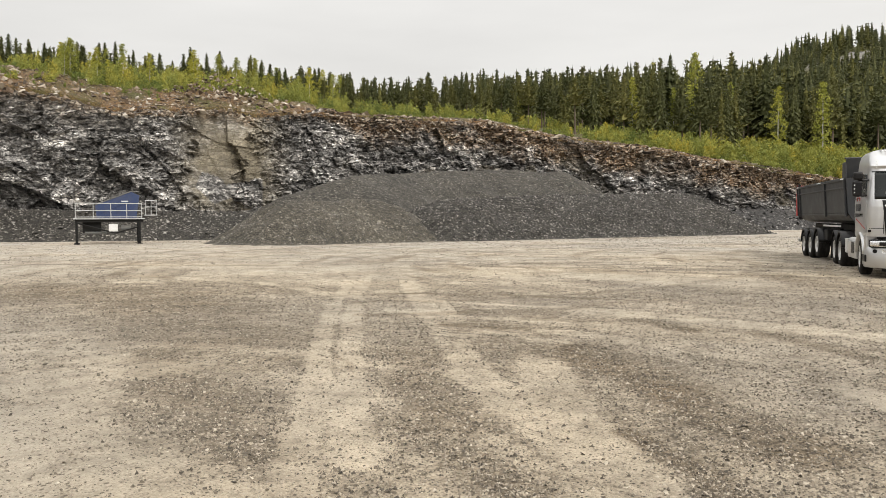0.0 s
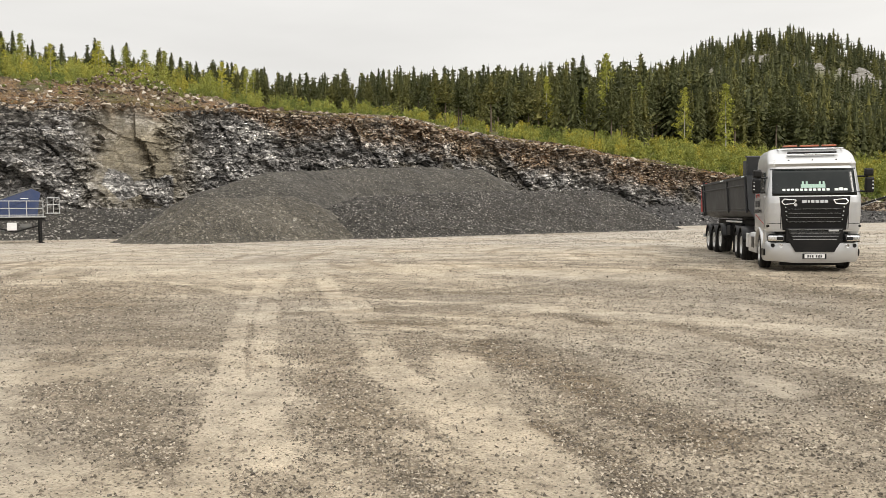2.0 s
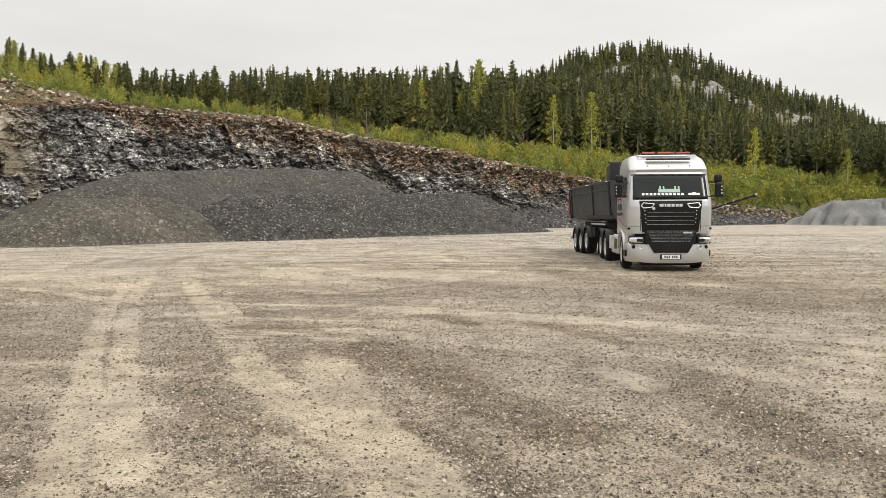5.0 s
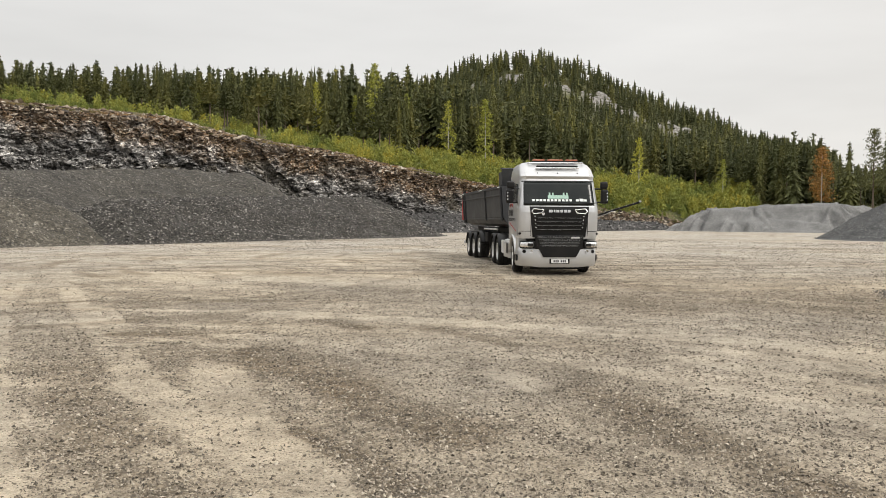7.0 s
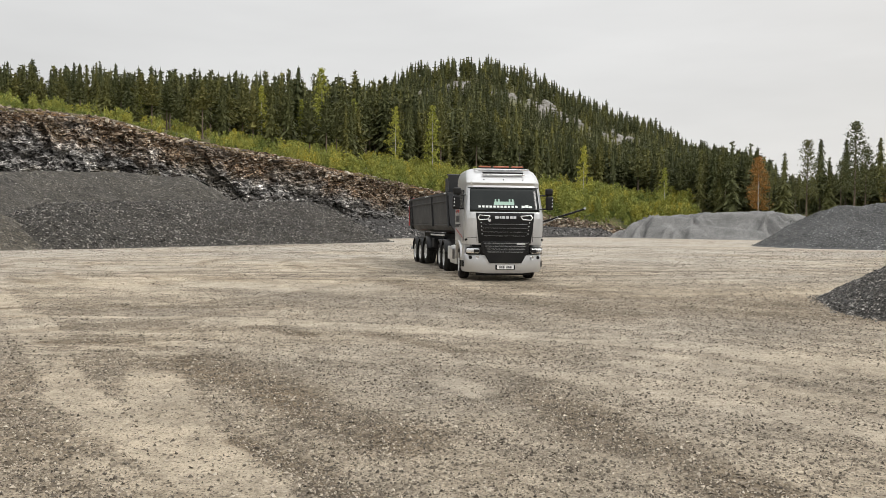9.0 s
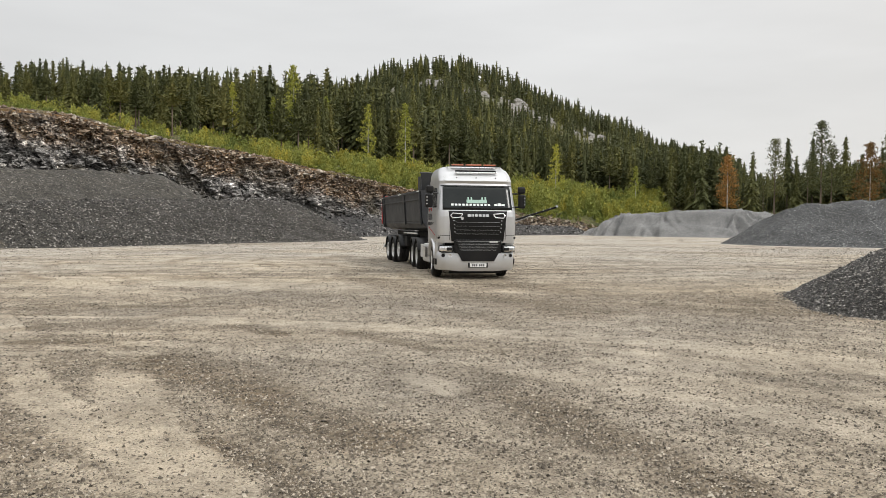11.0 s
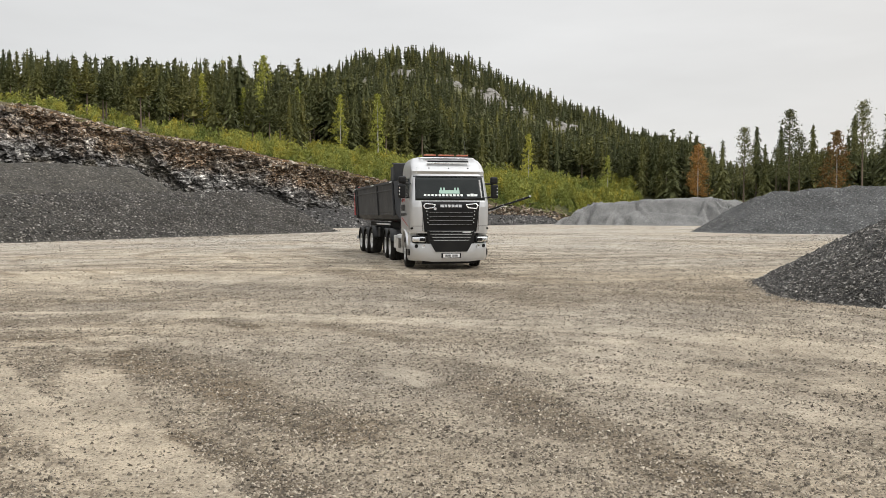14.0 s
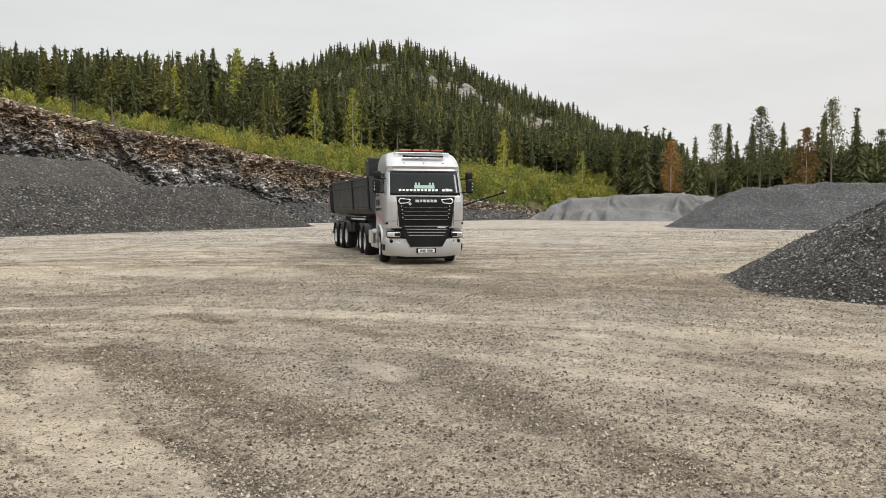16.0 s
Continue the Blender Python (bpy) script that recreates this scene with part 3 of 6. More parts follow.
def ground_height(x, y):
    r = np.hypot(x, y)
    k = np.clip(1.2 - r / 60, 0, 1)
    rr = np.hypot(x - 8, y - 34)
    tread = np.clip((0.5 - segment_distance(x, y, [(-2.5, 11.4), (-2.05, 9.4), (-1.6, 7.4)])) / 0.12, 0, 1)
    press = tread * 0.016 * np.sin((y + 0.18 * x) * 2 * math.pi / 0.3 + 2.5 * fbm(x / 0.8, y / 0.8, 2, 29))
    return press + k * ((fbm(x / 4, y / 4, 3, 23) - 0.5) * 0.09 + (vnoise(np.hypot(x + 6, y - 1) / 0.3, rr * 0, 31) - 0.5) * 0.03 + (fbm(x / 0.25, y / 0.25, 2, 25) - 0.5) * 0.024 + (vnoise(x / 0.07, y / 0.07, 27) - 0.5) * 0.012)


def make_ground():
    az = np.concatenate([np.linspace(180, 56, 40, endpoint=False), np.linspace(56, -50, 640, endpoint=False), np.linspace(-50, -180, 41)])
    r = np.concatenate([np.linspace(0.001, 3.6, 8, endpoint=False), 3.6 * (90 / 3.6) ** np.linspace(0, 1, 430), np.geomspace(95, 4500, 26)])
    R, A = np.meshgrid(r, az, indexing="ij")
    X, Y = polar(A, R)
    Z = ground_height(X, Y)
    sand, damp = ground_values(X, Y)
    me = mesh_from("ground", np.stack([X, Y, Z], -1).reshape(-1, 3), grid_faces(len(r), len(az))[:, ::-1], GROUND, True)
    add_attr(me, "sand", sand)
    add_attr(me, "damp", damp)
    # pale grey mask: patchy, growing from 24 to 46 m from the camera
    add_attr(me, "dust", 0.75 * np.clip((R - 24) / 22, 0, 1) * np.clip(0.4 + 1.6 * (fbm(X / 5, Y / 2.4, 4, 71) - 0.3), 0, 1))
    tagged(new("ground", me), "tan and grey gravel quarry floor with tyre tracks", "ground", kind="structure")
    rng = np.random.default_rng(4)
    k = 330000
    rad = 4.3 * (70 / 4.3) ** (rng.uniform(0, 1, k) ** 1.25)
    ang = rng.uniform(-46, 50, k)
    x, y = polar(ang, rad)
    s, d = ground_values(x, y)
    keep = rng.uniform(0, 1, k) > np.clip(s * 1.0 - 0.1 + d * 0.35, 0, 0.88)
    x, y, rad, d = x[keep], y[keep], rad[keep], d[keep]
    size = 0.0035 + 0.014 * rng.uniform(0, 1, len(x)) ** 5 + 0.00055 * rad + 0.003 * d * rng.uniform(0, 1, len(x))
    v, f = stones(rng, np.stack([x, y, ground_height(x, y) + size * 0.12], -1), size, 0.95, True)
    tagged(new("loose_gravel", mesh_from("loose_gravel", v, f, STONES)), "loose grey-brown stones strewn over the quarry floor", "gravel", kind="stuff")


make_ground()


# ---- hillside above the face ----
def terrain_material():
    m, n, l, b = material("grassy_hillside")
    f = tex(n, l, "noise", 0.25, 8, rough=0.7).outputs[0]
    fine = tex(n, l, "noise", 3, 5).outputs[0]
    grass = ramp(n, l, f, [(0.35, (0.05, 0.058, 0.014)), (0.5, (0.105, 0.105, 0.026)), (0.65, (0.14, 0.105, 0.04))])
    soil = ramp(n, l, fine, [(0.3, (0.05, 0.034, 0.02)), (0.46, (0.14, 0.085, 0.042)), (0.56, (0.29, 0.16, 0.068)), (0.66, (0.13, 0.11, 0.05)), (0.8, (0.34, 0.28, 0.21))])
    crag = tex(n, l, "noise", 0.45, 7, stretch=(1, 1, 2.2), rough=0.75).outputs[0]
    rockc = ramp(n, l, crag, [(0.36, (0.03, 0.032, 0.018)), (0.45, (0.13, 0.12, 0.1)), (0.58, (0.3, 0.285, 0.262)), (0.75, (0.42, 0.405, 0.38))])
    clod = tex(n, l, "noise", 9, 6, rough=0.8).outputs[0]
    col = mixc(n, l, attr(n, "soil"), grass, soil)
    col = mixc(n, l, 1.0, col, ramp(n, l, clod, [(0.34, grey(0.35)), (0.5, grey(0.9)), (0.66, grey(1.45))]), "MULTIPLY")
    col = mixc(n, l, attr(n, "bare"), col, rockc)
    l.new(col, b.inputs["Base Color"])
    b.inputs["Roughness"].default_value = 0.95
    bump(n, l, clod, b, 0.9, 0.3)
    return m


# bare rock on the hill: bearing, distance, half width in degrees and metres
OUTCROPS = [(-14.6, 400, 1.4, 34), (-16.5, 395, 1.0, 18), (-20.3, 385, 1.3, 34), (-8.2, 415, 1.2, 14), (-11.5, 405, 1.3, 14), (-18.8, 365, 0.6, 14), (-6.0, 410, 0.8, 12)]


def bareness(az, r):
    best = np.zeros(np.broadcast(az, r).shape)
    wob = fbm(np.asarray(az) * 1.3, np.asarray(r) / 14, 3, 77) - 0.5
    for a0, r0, wa, wr in OUTCROPS:
        d = np.hypot((az - a0) / wa, (r - r0) / wr) + wob * 1.1
        best = np.maximum(best, np.clip((1.15 - d) * 4, 0, 1))
    return best


def make_hillside():
    az = np.linspace(78, -78, 420)
    u = np.concatenate([[0.0], np.linspace(0.004, 1, 60, endpoint=False), np.linspace(1, 2, 70, endpoint=False), np.linspace(2, 3, 14)])
    U, A = np.meshgrid(u, az, indexing="ij")
    rw, rf = WALL_R(A) + 0.6, FOREST_R(A)
    R = np.where(U < 1, rw + (rf - rw) * U ** 1.4, np.where(U < 2, rf + (HILL_R + 40 - rf) * (U - 1), HILL_R + 40 + (U - 2) * 1100))
    X, Y = polar(A, R)
    Z = land(A, R)
    bare = bareness(A, R)
    Z = Z + bare * (fbm(X / 9, Y / 9, 3, 88) * 6)
    Z = np.where(U == 0, Z - 0.5, Z)
    me = mesh_from("hillside", np.stack([X, Y, Z], -1).reshape(-1, 3), grid_faces(len(u), len(az))[:, ::-1], TERRAIN, True)
    edge = np.clip(1.15 - (R - rw) / (3 + 12 * fbm(A / 4, A * 0, 3, 12) + 4 * np.clip((A - 27) / 5, 0, 1)), 0, 1) * np.clip(0.15 + 2.0 * (fbm(A / 1.5, R / 4, 3, 13) - 0.28), 0, 1)
    add_attr(me, "soil", np.clip(edge * 1.3, 0, 1) * np.clip((A + 14) / 3, 0, 1))
    add_attr(me, "bare", bare)
    tagged(new("hillside", me), "grass and soil slope rising to a wooded hill", "hillside", kind="structure")


TERRAIN = terrain_material()
make_hillside()


# ---- blasted rock face ----
def make_wall():
    az = []
    a = 74.0
    while a > -21:
        az.append(a)
        a -= math.degrees(0.15 / WALL_R(a)) * (1.0 if a < 56 else 4)
    az = np.array(az)
    px, py = polar(az, WALL_R(az))
    s = np.concatenate([[0], np.cumsum(np.hypot(np.diff(px), np.diff(py)))])
    rows = 92
    h = np.linspace(0, 1, rows)
    H, S = np.meshgrid(h, s, indexing="ij")
    A = np.broadcast_to(az, H.shape)
    zt = wall_top(A) + np.maximum((fbm(S / 3.0, S * 0, 4, 61) - 0.5) * 1.8, -0.12) * np.clip(wall_top(A) / 6, 0.15, 1)
    Z = -0.3 + (zt + 0.3) * H
    # blocks at three sizes, each a tilted facet
    lean = S + Z * 0.6
    out = np.zeros_like(S)
    calm = np.clip(2.2 - np.abs(A - 34.5 + (fbm(S / 2.2, Z / 2.2, 3, 111) - 0.5) * 6 - Z * 0.12) / 1.15, 0, 1) * np.clip((H - 0.18) * 5, 0, 1)  # big sound blocks
    for size, amp, seed in ((4.4, 1.0, 101), (1.8, 0.62, 131), (0.75, 0.32, 151)):
        wx = (fbm(S / size, Z / size, 2, seed + 9) - 0.5) * 0.35
        v, dx, dy, t1, t2 = cells(lean / size + wx, Z / (size * 0.95) + wx, seed)
        amp = amp * (1 - calm * (0.0 if size > 4 else 0.82))
        out = out + amp * ((v - 0.5) * 1.2 + dx * (t1 - 0.5) * 2.0 + dy * (t2 - 0.5) * 1.0)
    out = out + (fbm(S / 14, Z / 9, 3, 171) - 0.5) * 2.2
    # thin beds, stronger along the low half of the face
    bed = np.clip((31 - A) / 6, 0.25, 1) * (1 - 0.85 * calm)
    for size, amp, seed in ((1.5, 0.5, 211), (0.62, 0.3, 221)):
        v, dx, dy, t1, t2 = cells((S - Z * 0.25) / size, (Z - S * 0.06) / (size * 0.42), seed)
        out = out + amp * bed * ((v - 0.5) * 1.3 + dy * (t2 - 0.5) * 0.8)
    low = np.clip(wall_top(A) / 7, 0.12, 1)
    out = out * low * np.clip(H * 8 + 0.3, 0, 1)
    batter = (1 - H) * 1.9 * low
    R = WALL_R(A) + 1.2 - batter - out
    R = np.where(H > 0.7, np.minimum(R, WALL_R(A) + 0.45 + (1 - H) * 6), R)
    R = np.where(H > 0.985, np.maximum(R, WALL_R(A) + 0.4), R)
    X, Y = polar(A, R)
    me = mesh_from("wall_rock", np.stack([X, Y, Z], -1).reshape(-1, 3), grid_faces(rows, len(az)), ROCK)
    wob = fbm(S / 3, Z / 2, 4, 181) - 0.5
    below = zt - Z
    depth = 0.3 + 2.2 * fbm(A / 6, A * 0, 3, 33) + 2.0 * np.clip((19 - A) / 14, 0, 1) + 1.9 * np.clip((29 - A) / 5, 0, 1) * np.clip((A - 6) / 5, 0, 1)
    rust = np.clip((depth - below) / 1.8 + wob * 2.6, 0, 1) * np.clip(0.72 + 2.4 * (fbm(S / 5, Z / 2, 3, 43) - 0.38), 0, 1)
    v, dx, dy, t1, t2 = cells(lean / 2.6, Z / 2.6, 191)
    tan = np.where((v > 0.2), 1.0, 0.0) * np.clip(1.8 - np.abs(A - 34.5) / 2.4, 0, 1) * np.clip(H * 3, 0, 1) * 0.8
    tan = np.maximum(tan, (v > 0.74) * np.clip(1.2 - np.abs(A - 15) / 12, 0, 1) * np.clip(H * 2 - 0.7, 0, 1))
    tan = np.maximum(tan, (v > 0.7) * np.clip(1.1 - np.abs(A + 6) / 5, 0, 1) * 0.8)
    add_attr(me, "rust", np.clip(rust, 0, 1))
    add_attr(me, "tan", np.clip(tan * (0.95 + wob * 1.2), 0, 0.95))
    add_attr(me, "calm", calm)
    tagged(new("wall_rock", me), "dark blasted rock face with rusty weathered top", "rock face", kind="structure")
    # broken slabs standing out of the face
    rng = np.random.default_rng(6)
    gi, gj = rng.integers(2, rows - 2, 20000), rng.integers(0, len(az), 20000)
    keep = (az[gj] < 56) & (calm[gi, gj] < 0.3) & (wall_top(az[gj]) > 0.8)
    gi, gj = gi[keep], gj[keep]
    size = 0.08 + 0.5 * rng.uniform(0, 1, len(gi)) ** 3
    v, f = stones(rng, np.stack([X[gi, gj], Y[gi, gj], Z[gi, gj]], -1), size, 0.45)
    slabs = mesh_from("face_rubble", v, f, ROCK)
    for key, val in (("rust", rust), ("tan", tan), ("calm", calm)):
        add_attr(slabs, key, np.repeat(np.clip(val[gi, gj], 0, 0.95), 6))
    tagged(new("face_rubble", slabs), "dark broken slabs standing out of the rock face", "rubble", kind="stuff")
    # loose blocks along the crest, the rubble heap and the low end of the face
    rng = np.random.default_rng(8)
    ca = np.concatenate([rng.uniform(-20, 28, 2900), rng.uniform(28, 56, 4300)])
    cr = WALL_R(ca) + rng.exponential(1.5, 7200) * np.where(ca > 28, 3.0, 1.0) - 0.5
    size = 0.05 + 0.34 * rng.uniform(0, 1, 7200) ** 6
    cz = np.where(cr > WALL_R(ca) + 0.7, land(ca, cr), wall_top(ca) - rng.uniform(0.0, 0.5, 7200))
    ha = rng.normal(35.5, 3.2, 420)
    hr = WALL_R(ha) + rng.uniform(2, 12, 420)
    hz = land(ha, hr) + rng.uniform(0.1, 1.6, 420) * np.clip(1.3 - np.abs(ha - 35) / 3, 0, 1)
    ra = rng.uniform(-19.5, -10, 1100)
    rr = WALL_R(ra) - rng.uniform(-1, 5, 1100)
    rz = np.clip(wall_top(ra) * (1 - (WALL_R(ra) - rr) / 6), 0.1, 9)
    ca, cr = np.concatenate([ca, ha, ra]), np.concatenate([cr, hr, rr])
    cz = np.concatenate([cz, hz, rz])
    size = np.concatenate([size, 0.08 + 0.3 * rng.uniform(0, 1, 420) ** 3, 0.10 + 0.4 * rng.uniform(0, 1, 1100) ** 3])
    cx, cy = polar(ca, cr)
    v, f = stones(rng, np.stack([cx, cy, cz], -1), size, 0.75)
    # broad pale slabs along the rim
    sa = rng.uniform(-13, 27, 170)
    sr = WALL_R(sa) + rng.uniform(-0.9, 2.6, 170)
    sz = np.where(sr > WALL_R(sa) + 0.7, land(sa, sr), wall_top(sa) - rng.uniform(0.0, 1.3, 170))
    sx, sy = polar(sa, sr)
    v2, f2 = stones(rng, np.stack([sx, sy, sz], -1), rng.uniform(0.15, 0.62, 170), 0.36)
    v, f = np.concatenate([v, v2]), np.concatenate([f, f2 + len(v)])
    tagged(new("crest_rubble", mesh_from("crest_rubble", v, f, STONES_RUST)), "broken weathered blocks along the top of the face", "rubble", kind="stuff")


make_wall()


# ---- gravel heaps ----
def heap(name, ridges, slope, mat, label, step=0.3, rough=0.42, seed=0, rubble=0, rubble_size=(0.05, 0.12), rubble_mat=None, flute=0.35, window=None):
    """A heap as the union of cones along ridges: (x, y, height) to (x, y, height)."""
    xs, ys = [], []
    for (ax, ay, ah), (bx, by, bh) in ridges:
        for x, y, hh in ((ax, ay, ah), (bx, by, bh)):
            xs += [x - hh / slope - 2, x + hh / slope + 2]
            ys += [y - hh / slope - 2, y + hh / slope + 2]
    gx, gy = np.arange(min(xs), max(xs), step), np.arange(min(ys), max(ys), step)
    Y, X = np.meshgrid(gy, gx, indexing="ij")

    def height(x, y):
        wx, wy = (fbm(x / 5, y / 5, 3, seed + 1) - 0.5) * 2.4, (fbm(x / 5, y / 5, 3, seed + 2) - 0.5) * 2.4
        z = np.full(np.shape(x), -5.0)
        for (ax, ay, ah), (bx, by, bh) in ridges:
            dx, dy = bx - ax, by - ay
            t = np.clip(((x - ax) * dx + (y - ay) * dy) / max(dx * dx + dy * dy, 1e-6), 0, 1)
            d = np.hypot(x + wx * 0.35 - ax - t * dx, y + wy * 0.35 - ay - t * dy)
            top = ah + (bh - ah) * t
            hgt = top + 0.5 - slope * np.sqrt(d * d + (0.5 / slope) ** 2)
            if flute:
                ang = np.arctan2(y - ay - t * dy, x - ax - t * dx)
                hgt = hgt + flute * (vnoise(ang * 9 + (x + y) / 3, d / 6, seed + 5) - 0.5) * np.clip(d / 2, 0, 1)
            z = np.maximum(z, hgt)
        skirt = np.where(z < 0.2, 0.2 * np.exp(np.minimum((z - 0.2) / 0.2, 0)), z)
        return skirt - 0.09 + (fbm(x / 1.2, y / 1.2, 4, seed + 3) - 0.5) * rough * np.clip(skirt * 2.5, 0, 1)

    Z = height(X, Y)
    keep = Z > -0.06
    idx = grid_faces(len(gy), len(gx))
    ok = keep.ravel()[idx].any(1)
    used, inv = np.unique(idx[ok].ravel(), return_inverse=True)
    v = np.stack([X, Y, Z], -1).reshape(-1, 3)[used]
    v[:, 2] = np.maximum(v[:, 2], -0.15)
    ob = tagged(new(name, mesh_from(name, v, inv.reshape(-1, 4), mat, True)), label, "gravel heap", "heaps of crushed stone")
    if rubble:
        rng = np.random.default_rng(seed + 50)
        x0, x1, y0, y1 = window or (min(xs), max(xs), min(ys), max(ys))
        x, y = rng.uniform(x0, x1, rubble), rng.uniform(y0, y1, rubble)
        z = height(x, y)
        m = z > -0.075 + 0.14 * rng.uniform(0, 1, rubble) ** 0.5
        x, y, z = x[m], y[m], np.maximum(z[m], 0.0)
        size = rubble_size[0] + (rubble_size[1] - rubble_size[0]) * rng.uniform(0, 1, len(x)) ** 2.5
        vv, ff = stones(rng, np.stack([x, y, z + size * 0.05], -1), size, 0.85, True)
        st = new("surface_rubble", mesh_from("surface_rubble", vv, ff, rubble_mat or STONES_DARK))
        st.parent = ob
        st["kind"] = "stuff"
    return ob


heap("stone_mound", [((-27.5, 46.5, 2.9), (-23.5, 52.5, 3.0)), ((-29, 52, 2.7), (-23.5, 52.5, 3.0))], 0.62, PILE_FINE, "dark brown-grey heap of fine gravel near the rock face", seed=11, rubble=8000, rubble_size=(0.03, 0.08))
heap("stone_mound", [((-20, 56, 3.0), (-13.5, 66, 3.6)), ((-13.5, 66, 3.6), (-3.0, 79.5, 3.9)), ((-16, 70, 3.6), (-5, 81, 3.9))], 0.6, PILE_COARSE, "long dark heap of coarse crushed stone", seed=12, rubble=85000, rubble_size=(0.035, 0.12))
heap("stone_mound", [((-32.6, 57.4, 3.9), (-29.8, 61.1, 5.3)), ((-29.8, 61.1, 5.3), (-28.5, 70.5, 6.0)), ((-28.5, 70.5, 6.0), (-21.7, 81, 6.7)), ((-21.7, 81, 6.7), (-16.5, 84.5, 6.5))], 0.6, PILE_BACK, "tall dark heap of fine gravel against the rock face", seed=13, rubble=7000, rubble_size=(0.04, 0.1))
heap("stone_mound", [((-62, 40, 2.6), (-49, 48, 2.5)), ((-49, 48, 2.5), (-38, 56, 2.3)), ((-38, 56, 2.3), (-30, 62, 3.0))], 0.55, PILE_COARSE, "low bank of dark gravel along the foot of the face", seed=14, rubble=15000, rubble_size=(0.05, 0.22))
heap("stone_mound", [((-4, 98, 2.8), (6, 106, 2.5)), ((6, 106, 2.5), (18, 117, 2.1)), ((18, 117, 2.1), (30, 122, 1.8)), ((30, 122, 1.8), (44, 134, 1.4))], 0.5, PILE_DARK, "sloping bank of dark broken stone below the face", seed=15, rubble=12000, rubble_size=(0.08, 0.34), rubble_mat=STONES_BLACK)
heap("stone_mound", [((50, 122, 3.6), (55, 118, 3.9)), ((55, 118, 3.9), (64, 112, 4.1)), ((64, 112, 4.1), (70, 116, 3.8))], 0.56, PILE_LIGHT, "pale grey heap of stone dust", seed=16, step=0.25, rough=0.5, flute=2.4)
heap("stone_mound", [((45.5, 67.5, 3.9), (51, 64, 4.3)), ((51, 64, 4.3), (62, 58, 4.1)), ((45.5, 67.5, 3.9), (47, 72, 3.5))], 0.58, PILE_GREY, "mid-grey heap of fine crushed stone", seed=17, rubble=26000, rubble_size=(0.03, 0.075))
heap("stone_mound", [((16.2, 13.7, 3.0), (18.5, 13.0, 3.1))], 0.58, PILE_NEAR, "dark heap of glinting crushed stone", step=0.12, rough=0.22, seed=18, rubble=130000, rubble_size=(0.014, 0.048), rubble_mat=STONES_GLINT, window=(9.5, 17.6, 7.5, 19.8))


# ---- trees ----
def trunk_mesh(name, mat, height, r0, seed, bend=0.02):
    rng = np.random.default_rng(seed)
    rings, sides = 9, 7
    zs = np.linspace(0, height, rings)
    off = np.cumsum(rng.normal(0, bend * height / rings, (rings, 2)), 0)
    off -= off[0]
    v = []
    for i, z in enumerate(zs):
        r = r0 * (1 - z / height) ** 0.8 + 0.0015
        r *= 1.35 if i == 0 else 1
        for k in range(sides):
            a = 2 * math.pi * k / sides
            v.append((off[i, 0] + r * math.cos(a), off[i, 1] + r * math.sin(a), z - (0.03 if i == 0 else 0)))
    f = [(i * sides + k, i * sides + (k + 1) % sides, (i + 1) * sides + (k + 1) % sides, (i + 1) * sides + k) for i in range(rings - 1) for k in range(sides)]
    return mesh_from(name, v, f, mat, True)


